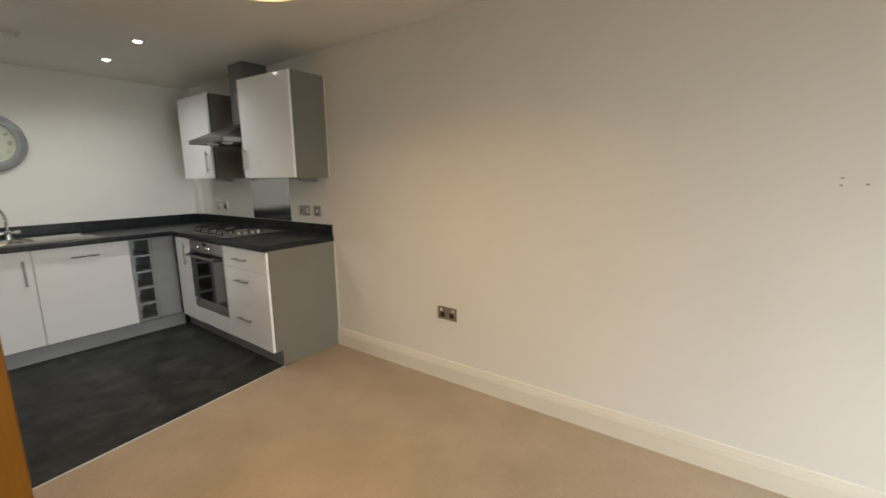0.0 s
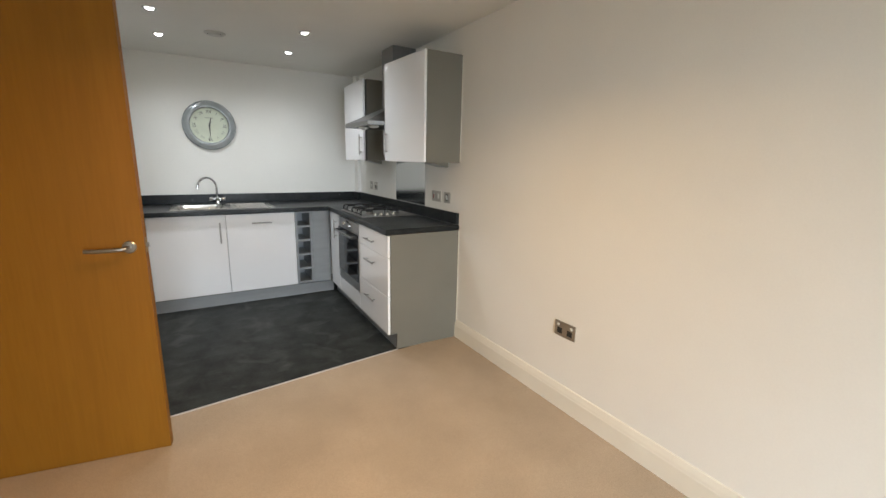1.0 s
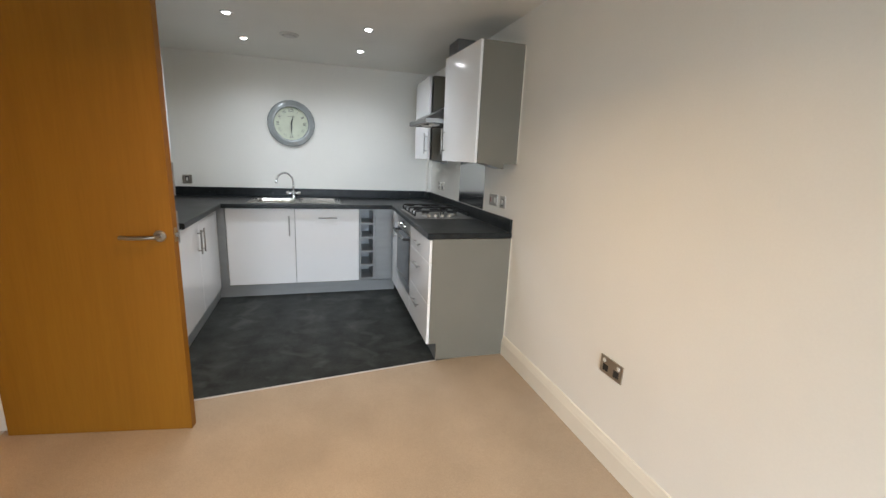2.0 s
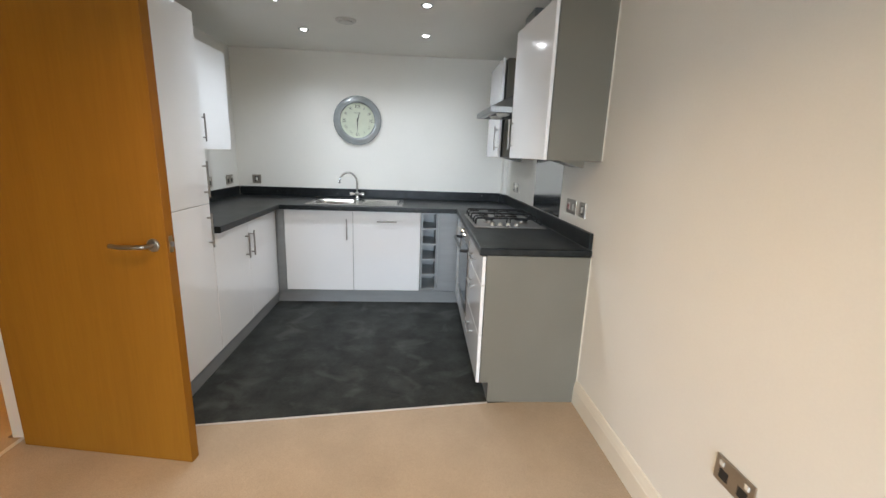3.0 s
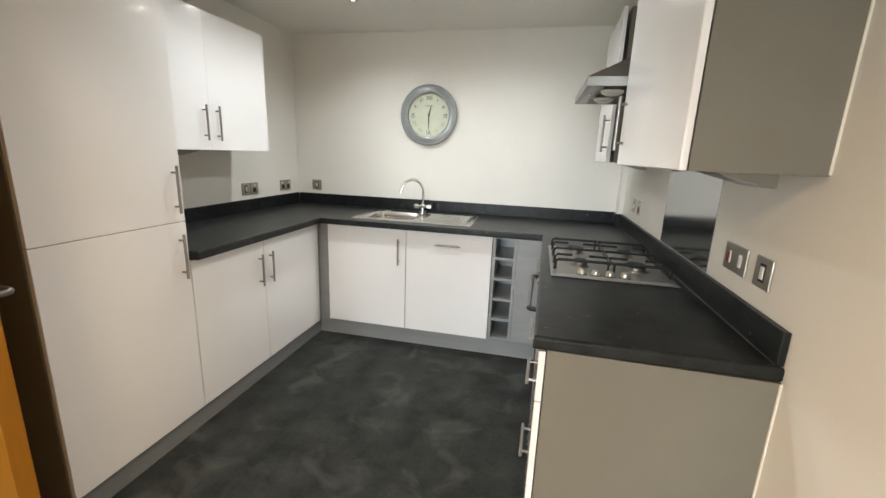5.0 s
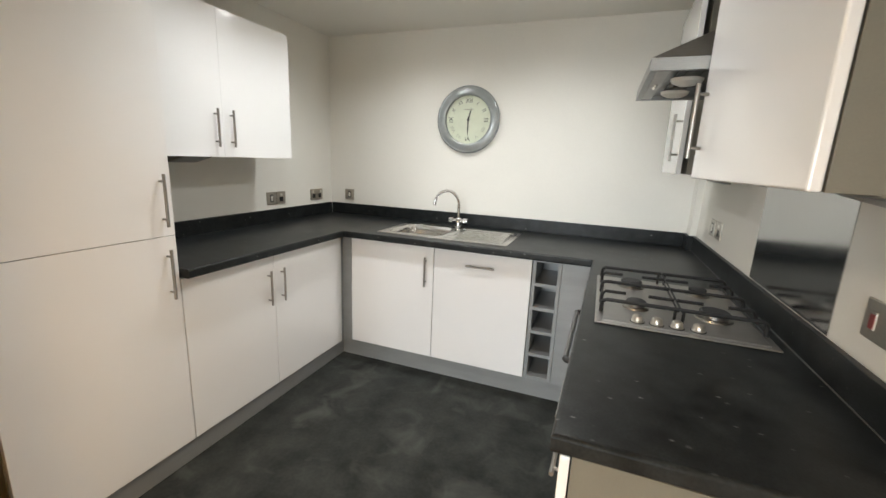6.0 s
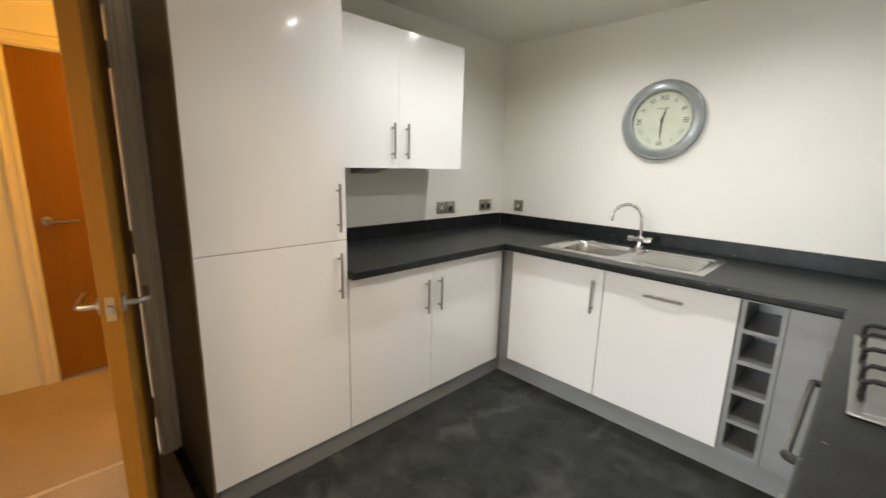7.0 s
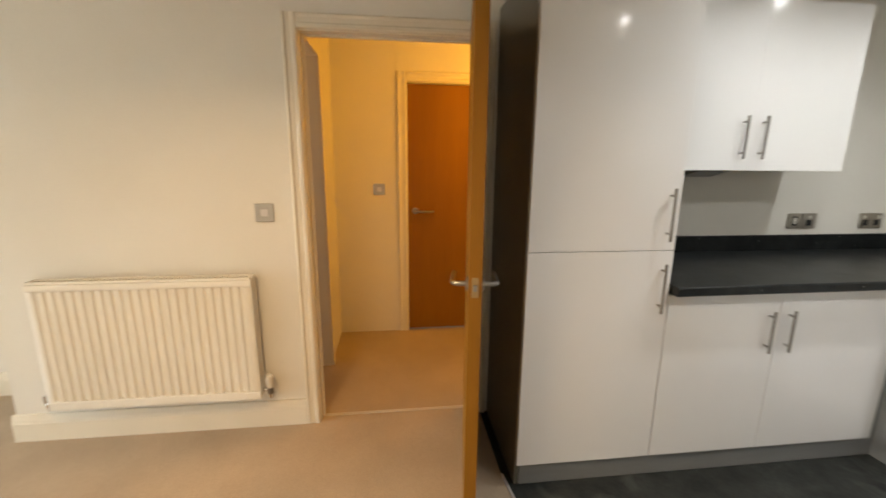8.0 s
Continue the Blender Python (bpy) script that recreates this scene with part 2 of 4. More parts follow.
def tube(points, r, n=12, bm=None):
    """A round bar along a run of points."""
    bm = bm or bmesh.new()
    pts = [Vector(p) for p in points]
    rings = []
    for i, p in enumerate(pts):
        d = (pts[min(i + 1, len(pts) - 1)] - pts[max(i - 1, 0)]).normalized()
        up = Vector((0, 0, 1)) if abs(d.z) < 0.9 else Vector((0, 1, 0)) if abs(d.y) < 0.9 else Vector((1, 0, 0))
        s = d.cross(up).normalized()
        u = s.cross(d)
        rings.append([bm.verts.new(p + r * (math.cos(k * 2 * math.pi / n) * s + math.sin(k * 2 * math.pi / n) * u)) for k in range(n)])
    for q, w in zip(rings, rings[1:]):
        for k in range(n):
            bm.faces.new((q[k], q[(k + 1) % n], w[(k + 1) % n], w[k]))
    bm.faces.new(rings[0][::-1])
    bm.faces.new(rings[-1])
    bmesh.ops.recalc_face_normals(bm, faces=bm.faces)
    return bm


def lathe(profile, place, axis="Z", n=48, bm=None):
    """A turned form: (radius, height) pairs about an axis through place."""
    bm = bm or bmesh.new()
    turn = {"Z": Matrix.Identity(4), "-Y": Euler((radians(90), 0, 0)).to_matrix().to_4x4(), "X": Euler((0, radians(90), 0)).to_matrix().to_4x4(),
            "-X": Euler((0, radians(-90), 0)).to_matrix().to_4x4()}[axis]
    m = Matrix.Translation(place) @ turn
    rings = [[bm.verts.new(m @ Vector((r * math.cos(k * 2 * math.pi / n), r * math.sin(k * 2 * math.pi / n), h))) for k in range(n)] for r, h in profile]
    for q, w in zip(rings, rings[1:]):
        for k in range(n):
            bm.faces.new((q[k], q[(k + 1) % n], w[(k + 1) % n], w[k]))
    bm.faces.new(rings[0])
    bm.faces.new(rings[-1][::-1])
    bmesh.ops.remove_doubles(bm, verts=bm.verts, dist=1e-6)
    bmesh.ops.recalc_face_normals(bm, faces=bm.faces)
    return bm


def prism(outline, axis, lo, hi, bm=None):
    """A flat outline of (u, v) pairs carried along an axis: x takes (y, z), y takes (x, z), z takes (x, y)."""
    bm = bm or bmesh.new()

    def at(u, v, w):
        return {"x": (w, u, v), "y": (u, w, v), "z": (u, v, w)}[axis]

    p = [bm.verts.new(at(u, v, lo)) for u, v in outline]
    q = [bm.verts.new(at(u, v, hi)) for u, v in outline]
    bm.faces.new(p)
    bm.faces.new(q[::-1])
    for i in range(len(p)):
        j = (i + 1) % len(p)
        bm.faces.new((p[i], p[j], q[j], q[i]))
    bmesh.ops.recalc_face_normals(bm, faces=bm.faces)
    return bm


def mesh_of(name, bm, mat, smooth=28):
    me = bpy.data.meshes.new(name)
    if smooth:
        for f in bm.faces:
            f.smooth = True
        for e in bm.edges:
            if len(e.link_faces) == 2:
                turn = e.calc_face_angle(0)
                small, large = sorted(f.calc_area() for f in e.link_faces)
                e.smooth = turn < radians(smooth) and (turn < 0.05 or large < 6 * small)
    bm.to_mesh(me)
    bm.free()
    me.materials.append(mat)
    return me


def solid(name, bm, mat, label="", category="", group="", kind="", smooth=28):
    return tagged(new(name, mesh_of(name, bm, mat, smooth)), label, category, group, kind)


def part(name, bm, mat, parent, label="", smooth=28):
    ob = new(name, mesh_of(name, bm, mat, smooth))
    ob.parent = parent
    ob.matrix_parent_inverse = parent.matrix_world.inverted()
    return tagged(ob, label)


def thing(name, place, label, category, group=""):
    ob = new(name)
    ob.location = place
    ob.empty_display_size = 0.1
    ob.matrix_world = Matrix.Translation(place)
    return tagged(ob, label, category, group)


def structure(name, bm, mat, smooth=28):
    return solid(name, bm, mat, kind="structure", smooth=smooth)


# ---------------------------------------------------------------- shell
T = 0.10
WT_TOP = 0.913
FAR_LEFT, OUT_CORNER = -3.20, -2.55
DOOR_A, DOOR_B, DOOR_H = -1.084, -0.256, 1.985      # opening in the door wall
HALL_X, HALL_Y0, HALL_Y1 = -3.92, -1.12, 1.0

structure("floor", box((-4.2, -6.9, -0.12), (0.3, 2.6, -0.012)), CARPET)
EDGE = [(-0.517, -0.010), (-2.25, -0.208)]              # line where vinyl meets carpet
structure("floor_vinyl", prism([(0.0, 0.02), (EDGE[0][0], EDGE[0][1]), (EDGE[1][0], EDGE[1][1]), (LEFT, -0.208), (LEFT, BACK), (0, BACK)], "z", -0.012, 0.0), VINYL)
structure("floor_carpet", prism([(0.0, 0.018), (EDGE[0][0], EDGE[0][1] - 0.004), (EDGE[1][0], EDGE[1][1] - 0.004), (LEFT, -0.212), (LEFT, DOOR_B), (-2.86, DOOR_B),
                                 (-2.86, HALL_Y1), (HALL_X, HALL_Y1), (HALL_X, HALL_Y0), (-3.72, HALL_Y0), (-3.72, -2.44), (-2.86, -2.44), (-2.86, DOOR_A), (LEFT, DOOR_A),
                                 (LEFT, OUT_CORNER), (FAR_LEFT, OUT_CORNER), (FAR_LEFT, FRONT), (0, FRONT)], "z", -0.012, 0.002), CARPET)
d = (Vector((*EDGE[1], 0)) - Vector((*EDGE[0], 0))).normalized()
n2 = Vector((d.y, -d.x, 0)) * 0.0055
p0, p1 = Vector((*EDGE[0], 0)), Vector((*EDGE[1], 0))
structure("trim", prism([tuple((p0 + n2)[:2]), tuple((p1 + n2)[:2]), tuple((p1 - n2)[:2]), tuple((p0 - n2)[:2])], "z", -0.01, 0.006), ROCKER)

structure("ceiling", box((-4.2, -6.9, CEIL), (0.3, 2.6, CEIL + 0.12)), CEILING_PAINT)
structure("wall_east", box((0.0, FRONT - T, -0.1), (T, BACK + T, CEIL)), PAINT)
structure("wall_north", box((LEFT - T, BACK, -0.1), (0.0, BACK + T, CEIL)), PAINT)
structure("wall_pipe_boxing", box((-0.035, 2.150, WT_TOP), (0.0, BACK, CEIL)), PAINT)
# wall with the door opening
bm = box((LEFT - T, OUT_CORNER, -0.1), (LEFT, DOOR_A - 0.03, CEIL))
box((LEFT - T, DOOR_B + 0.03, -0.1), (LEFT, BACK, CEIL), bm=bm)
box((LEFT - T, DOOR_A - 0.03, DOOR_H + 0.03), (LEFT, DOOR_B + 0.03, CEIL), bm=bm)
structure("wall_west", bm, PAINT)
structure("wall_return", box((FAR_LEFT, OUT_CORNER, -0.1), (LEFT - T, OUT_CORNER + T, CEIL)), PAINT)
structure("wall_alcove", box((FAR_LEFT - T, FRONT - T, -0.1), (FAR_LEFT, OUT_CORNER + T, CEIL)), PAINT)
# wall with the window, behind the walk's start
WX0, WX1, WZ0, WZ1 = -2.5, -0.4, 0.40, 2.10
bm = box((FAR_LEFT, FRONT - T, -0.1), (WX0, FRONT, CEIL))
box((WX1, FRONT - T, -0.1), (0.0, FRONT, CEIL), bm=bm)
box((WX0, FRONT - T, -0.1), (WX1, FRONT, WZ0), bm=bm)
box((WX0, FRONT - T, WZ1), (WX1, FRONT, CEIL), bm=bm)
structure("wall_south", bm, PAINT)
win = structure("window_1", box((WX0, FRONT - 0.08, WZ0), (WX0 + 0.06, FRONT - 0.02, WZ1), 0.004), WHITE_PLASTIC)
for a, b in (((WX1 - 0.06, WZ0), (WX1, WZ1)), ((WX0 + 0.06, WZ0), (WX1 - 0.06, WZ0 + 0.06)), ((WX0 + 0.06, WZ1 - 0.06), (WX1 - 0.06, WZ1)), ((-1.48, WZ0 + 0.06), (-1.42, WZ1 - 0.06))):
    part("window_frame", box((a[0], FRONT - 0.08, a[1]), (b[0], FRONT - 0.02, b[1]), 0.004), WHITE_PLASTIC, win)
for a, b in ((WX0 + 0.06, -1.48), (-1.42, WX1 - 0.06)):
    pane = part("pane", box((a, FRONT - 0.054, WZ0 + 0.06), (b, FRONT - 0.048, WZ1 - 0.06)), GLASS, win)
    pane.visible_shadow = False

# hall beyond the door
HD_A, HD_B = -0.565, 0.205
bm = box((HALL_X - T, HALL_Y0, -0.1), (HALL_X, HD_A - 0.03, CEIL))
box((HALL_X - T, HD_B + 0.03, -0.1), (HALL_X, HALL_Y1, CEIL), bm=bm)
box((HALL_X - T, HD_A - 0.03, 1.975), (HALL_X, HD_B + 0.03, CEIL), bm=bm)
structure("wall_hall_west", bm, PAINT)
structure("wall_hall_north", box((HALL_X - T, HALL_Y1, -0.1), (LEFT - T, HALL_Y1 + T, CEIL)), PAINT)
SD_A, SD_B = -3.36, -2.85                            # doorway in the hall's side wall
bm = box((HALL_X - T, HALL_Y0 - T, -0.1), (SD_A, HALL_Y0, CEIL))
box((SD_B, HALL_Y0 - T, -0.1), (LEFT - T, HALL_Y0, CEIL), bm=bm)
box((SD_A, HALL_Y0 - T, 1.99), (SD_B, HALL_Y0, CEIL), bm=bm)
structure("wall_hall_south", bm, PAINT)
# wall seen through the side doorway, coloured grey-blue for its dim daylight
structure("wall_side_room", box((HALL_X - T, -2.45, -0.1), (HALL_X + 0.02, HALL_Y0 - T, CEIL)), SIDE_TONE)


structure("wall_side_room_end", box((HALL_X - T, -2.56, -0.1), (FAR_LEFT - T, -2.45, CEIL)), PAINT)


# skirting with a moulded top
def skirt_outline(sign, base):
    pts = [(0, 0.002), (0.018, 0.002), (0.018, 0.098), (0.0155, 0.104), (0.0155, 0.112), (0.013, 0.120), (0.009, 0.132), (0.007, 0.142), (0, 0.145)]
    return [(base + sign * u, v) for u, v in pts]


structure("baseboard_east", prism(skirt_outline(-1, 0.0), "y", FRONT, -0.004), TRIM)
structure("baseboard_west", prism(skirt_outline(1, LEFT), "y", OUT_CORNER - 0.018, DOOR_A - 0.071), TRIM)
structure("baseboard_return", prism(skirt_outline(-1, OUT_CORNER), "x", FAR_LEFT, LEFT), TRIM)
structure("baseboard_alcove", prism(skirt_outline(1, FAR_LEFT), "y", FRONT, OUT_CORNER - 0.02), TRIM)


def arch_profile(w):
    """Architrave section: across, out from the wall."""
    return [(0, 0), (0, 0.012), (0.006, 0.018), (0.018, 0.018), (0.026, 0.013), (0.046, 0.013), (0.054, 0.020), (w - 0.006, 0.020), (w, 0.014), (w, 0)]


def door_frame(name, wall, sign, a, b, h, depth, w=0.064, sides="ab"):
    """Lining and architraves of an opening in a wall of constant x, on the side that sign names."""
    ob = structure(name, box((wall - depth, a - 0.028, h), (wall, b + 0.028, h + 0.028), 0.002), TRIM)
    part("lining", box((wall - depth, a - 0.028, 0.002), (wall, a, h), 0.002), TRIM, ob)
    part("lining", box((wall - depth, b, 0.002), (wall, b + 0.028, h), 0.002), TRIM, ob)
    part("door_stop", box((wall - depth * 0.62, a, 0.002), (wall - depth * 0.45, a + 0.012, h - 0.012), 0.002), TRIM, ob)
    part("door_stop", box((wall - depth * 0.62, a, h - 0.012), (wall - depth * 0.45, b, h), 0.002), TRIM, ob)
    if "a" in sides:
        part("architrave", prism([(wall + sign * v, a - 0.006 - u) for u, v in arch_profile(w)], "z", 0.002, h + 0.006 + w), TRIM, ob)
    if "b" in sides:
        part("architrave", prism([(wall + sign * v, b + 0.006 + u) for u, v in arch_profile(w)], "z", 0.002, h + 0.006 + w), TRIM, ob)
    part("architrave", prism([(wall + sign * v, h + 0.006 + u) for u, v in arch_profile(w)], "y", a - 0.006, b + 0.006), TRIM, ob)
    return ob


door_frame("door_1", LEFT, 1, DOOR_A, DOOR_B, DOOR_H - 0.03, T, sides="ab")
door_frame("door_2", HALL_X, 1, HD_A, HD_B, 1.955, T, w=0.07)
ob = structure("door_3", box((SD_A - 0.07, HALL_Y0, 0.002), (SD_A, HALL_Y0 + 0.018, 2.06), 0.004), TRIM)
part("architrave", box((SD_B, HALL_Y0, 0.002), (SD_B + 0.010, HALL_Y0 + 0.018, 2.06), 0.002), TRIM, ob)
part("architrave", box((SD_A, HALL_Y0, 1.99), (SD_B, HALL_Y0 + 0.018, 2.06), 0.004), TRIM, ob)


structure("trim_threshold", box((LEFT - 0.062, DOOR_A + 0.001, 0.002), (LEFT - 0.040, DOOR_B - 0.001, 0.005), 0.001), ROCKER)


# ---------------------------------------------------------------- doors
def lever(leaf, x, z, face, sign, back):
    """Lever on a round rose, in the leaf's own coordinates: sign is the side, back the way the lever points."""
    rose = part("rose", lathe([(0.0, 0.0), (0.026, 0.0), (0.026, 0.006), (0.022, 0.009), (0.0, 0.009)], (0, 0, 0), "Z", 32), HANDLE, leaf)
    rose.matrix_local = Matrix.Translation((x, face, z)) @ Euler((radians(-90 * sign), 0, 0)).to_matrix().to_4x4()
    s = sign
    pts = [(x, face + s * 0.008, z), (x, face + s * 0.036, z), (x + back * 0.004, face + s * 0.046, z), (x + back * 0.014, face + s * 0.052, z),
           (x + back * 0.05, face + s * 0.053, z - 0.002), (x + back * 0.10, face + s * 0.052, z - 0.004), (x + back * 0.142, face + s * 0.050, z - 0.002)]
    ob = part("lever", tube(pts, 0.0088, 14), HANDLE, leaf, "satin nickel lever handle")
    ob.matrix_parent_inverse = Matrix.Identity(4)
    return ob


def leaf_door(name, place, turn, width, height, label, thick=0.044, hinges=True):
    """Flush oak leaf, hinged at its own origin, running along its x."""
    leaf = solid(name, box((0, -thick, 0), (width, 0, height), 0.0015), OAK, label, "door")
    leaf.matrix_world = pose(*place, 0, 0, turn)
    bpy.context.view_layer.update()
    for sign, face in ((-1, -thick), (1, 0.0)):
        lever(leaf, width - 0.055, 0.992, face, sign, -1)
    plates = [("latch_plate", (width, -thick / 2 - 0.011, 0.962), (width + 0.0012, -thick / 2 + 0.011, 1.028), LATCH),
              ("latch_bolt", (width + 0.0015, -thick / 2 - 0.006, 0.985), (width + 0.011, -thick / 2 + 0.006, 1.005), HANDLE)]
    if hinges:
        plates += [("hinge", (-0.010, -0.012, z), (0.006, 0.006, z + 0.10), BRASS) for z in (0.20, 0.98, 1.72)]
    for n, a, b, m in plates:
        o = part(n, box(a, b, 0.001), m, leaf)
        o.matrix_parent_inverse = Matrix.Identity(4)
    return leaf


leaf_angle = math.degrees(math.atan2(-0.137, 0.82))
leaf_door("interior_door", (-2.727, -0.264, 0.004), leaf_angle, 0.822, DOOR_H - 0.006, "flush oak veneer door standing open against the tall cupboard")
hl = leaf_door("hall_door", (HALL_X - 0.022, HD_B - 0.003, 0.008), -90, HD_B - HD_A - 0.006, 1.94, "closed flush oak door at the end of the hall", hinges=False)

# ---------------------------------------------------------------- kitchen units
FX = -2.166      # front of the units along the door wall
FY = 1.598       # front of the units along the end wall
FR = -0.588      # front of the units along the party wall
Z0, Z1 = 0.124, 0.863
WT0, WT1 = 0.871, 0.912
THK = 0.019
ZL = 0.110       # foot of the doors along the door wall


def bar_handle(parent, centre, along, out, length=0.188):
    """Round bar on two posts."""
    c, a, o = Vector(centre), Vector(along), Vector(out)
    grip = part("handle", tube([c + o * 0.027 - a * length / 2, c + o * 0.027 + a * length / 2], 0.006, 14), HANDLE, parent, "brushed nickel bar handle")
    for s in (-1, 1):
        q = c + a * (s * length * 0.36)
        part("post", cyl(q, q + o * 0.026, 0.0045, n=12), HANDLE, grip)
    return grip


def slab(parent, name, a, b, label="white gloss front", edge=0.002):
    """Gloss front with foil-wrapped rounded edges."""
    return part(name, box(a, b, edge, 2 if edge < 0.003 else 5), WHITE, parent, label, smooth=28 if edge < 0.003 else 60)


UP = (0, 0, 1)
# tall fridge housing beside the door
TY0, TY1, TTOP = -0.171, 0.436, 2.082
tall = thing("tall_cupboard", (LEFT + 0.3, 0.13, 0), "tall white gloss integrated fridge housing with grey side panel", "cupboard")
part("body", box((LEFT + 0.002, TY0 + 0.019, Z0 - 0.01), (FX - THK - 0.002, TY1, TTOP - 0.003)), GREY, tall)
part("side_panel", box((LEFT + 0.002, TY0, 0.002), (FX - THK - 0.004, TY0 + 0.018, TTOP), 0.001), GREY, tall, "grey board end panel")
lo = slab(tall, "door", (FX - THK, TY0 + 0.002, ZL), (FX, TY1 - 0.002, 1.0512))
up = slab(tall, "door", (FX - THK, TY0 + 0.002, 1.0534), (FX, TY1 - 0.002, TTOP))
bar_handle(lo, (FX, TY1 - 0.045, 0.898), UP, (1, 0, 0), 0.205)
bar_handle(up, (FX, TY1 - 0.045, 1.196), UP, (1, 0, 0), 0.205)

# two-door base unit along the door wall
MID, LEND = 0.962, 1.574
lb = thing("base_cabinet", (LEFT + 0.3, 1.0, 0), "white gloss two-door base cabinet under the dark worktop", "cabinet", "base cabinets")
part("body", box((LEFT + 0.002, TY1 + 0.002, Z0 - 0.01), (FX - THK - 0.002, LEND, WT0 - 0.001)), GREY, lb)
for a, b, h in ((TY1 + 0.0034, MID - 0.0012, MID - 0.048), (MID + 0.0012, LEND, MID + 0.048)):
    dr = slab(lb, "door", (FX - THK, a, ZL), (FX, b, Z1))
    bar_handle(dr, (FX, h, 0.690), UP, (1, 0, 0))
corner = thing("corner_post", (-2.14, 1.58, 0), "grey corner filler post between two cabinet runs", "filler panel")
part("filler", box((FX - 0.03, LEND + 0.002, Z0 - 0.01), (FX - 0.006, FY + 0.02, WT0 - 0.001), 0.001), PLINTH, corner)
part("filler", box((FX - 0.006, FY + 0.004, Z0 - 0.01), (-2.102, FY + 0.02, WT0 - 0.001), 0.001), PLINTH, corner)

# sink unit, dishwasher, bottle rack and filler along the end wall
SX0, SX1, DX1 = -2.099, -1.497, -0.890
sinku = thing("base_cabinet", (-1.8, 1.9, 0), "white gloss single-door cabinet under the sink", "cabinet", "base cabinets")
bm = box((SX0, FY + THK + 0.002, Z0 - 0.01), (SX0 + 0.018, BACK - 0.03, WT0 - 0.002))
box((SX1 - 0.018, FY + THK + 0.002, Z0 - 0.01), (SX1, BACK - 0.03, WT0 - 0.002), bm=bm)
box((SX0 + 0.018, FY + THK + 0.002, Z0 - 0.01), (SX1 - 0.018, BACK - 0.03, Z0 + 0.008), bm=bm)
part("body", bm, GREY, sinku)
dr = slab(sinku, "door", (SX0 + 0.002, FY, Z0), (SX1 - 0.002, FY + THK, Z1))
bar_handle(dr, (SX1 - 0.052, FY, 0.700), UP, (0, -1, 0))
dw = thing("dishwasher", (-1.2, 1.9, 0), "integrated dishwasher behind a white gloss door", "dishwasher")
part("body", box((SX1 + 0.003, FY + THK + 0.002, Z0 - 0.01), (DX1 - 0.003, BACK - 0.05, WT0 - 0.06)), GREY, dw)
dr = slab(dw, "door", (SX1 + 0.002, FY, Z0), (DX1 - 0.002, FY + THK, Z1))
bar_handle(dr, ((SX1 + DX1) / 2, FY, 0.775), (1, 0, 0), (0, -1, 0), 0.175)
RX0, RX1 = -0.887, -0.727
rack = thing("wine_rack", (-0.81, 1.9, 0), "narrow grey wine rack with five square bottle slots", "wine rack")
for x in (RX0, RX1 - 0.02):
    part("side_panel", box((x, FY + 0.002, Z0), (x + 0.02, BACK - 0.30, WT0 - 0.002), 0.001), PLINTH, rack)
part("back_panel", box((RX0 + 0.02, BACK - 0.31, Z0), (RX1 - 0.02, BACK - 0.30, WT0 - 0.002)), PLINTH, rack)
zs = [Z0 + i * (WT0 - 0.002 - Z0 - 0.02) / 5 for i in range(6)]
for z in zs:
    part("shelf", box((RX0 + 0.02, FY + 0.004, z), (RX1 - 0.02, BACK - 0.31, z + 0.019), 0.001), PLINTH, rack)
solid("filler_panel", box((RX1 + 0.002, FY + 0.002, Z0), (FR + 0.044, FY + 0.02, WT0 - 0.002), 0.001), PLINTH, "plain grey filler panel beside the wine rack", "filler panel")

# units along the party wall: corner door, oven, drawers
CY, OY, DY = 1.535, 1.232, 0.632
cu = thing("base_cabinet", (-0.3, 1.4, 0), "narrow white gloss corner cabinet beside the oven", "cabinet", "base cabinets")
part("body", box((FR + THK + 0.002, OY + 0.002, Z0 - 0.01), (-0.060, CY, WT0 - 0.001)), GREY, cu)
dr = slab(cu, "door", (FR, OY + 0.002, Z0), (FR + THK, CY, Z1))
bar_handle(dr, (FR, OY + 0.075, 0.720), UP, (-1, 0, 0))

oven = thing("built_in_oven", (-0.3, 0.93, 0), "built-in stainless steel oven with a black glass door", "oven")
part("body", box((FR + 0.03, DY + 0.003, 0.24), (-0.060, OY - 0.003, WT0 - 0.04)), DARK, oven)
part("lower_panel", box((FR, DY + 0.002, Z0), (FR + THK, OY - 0.002, 0.262), 0.002), WHITE, oven, "white gloss panel below the oven")
cp = part("control_panel", box((FR - 0.002, DY + 0.003, 0.772), (FR + 0.03, OY - 0.003, 0.858), 0.002), STEEL, oven, "stainless control panel")
for y in (0.86, 1.03):
    part("knob", lathe([(0.0, 0.0), (0.019, 0.0), (0.018, 0.012), (0.0155, 0.020), (0.0, 0.021)], (FR - 0.002, y, 0.812), "-X", 28), CHROME, cp)
part("clock_window", box((FR - 0.0035, 0.915, 0.825), (FR - 0.001, 0.975, 0.848), 0.0005), OVEN_GLASS, cp)
od = part("door", box((FR - 0.004, DY + 0.004, 0.268), (FR + 0.03, OY - 0.004, 0.768), 0.003), STEEL, oven, "stainless oven door")
part("glass", box((FR - 0.008, DY + 0.008, 0.352), (FR - 0.0035, OY - 0.008, 0.764), 0.001), OVEN_GLASS, od, "black glass")
hd = part("handle", tube([(FR - 0.050, DY + 0.052, 0.735), (FR - 0.050, OY - 0.052, 0.735)], 0.0095, 16), HOOD_STEEL, od, "steel rail handle with black ends")
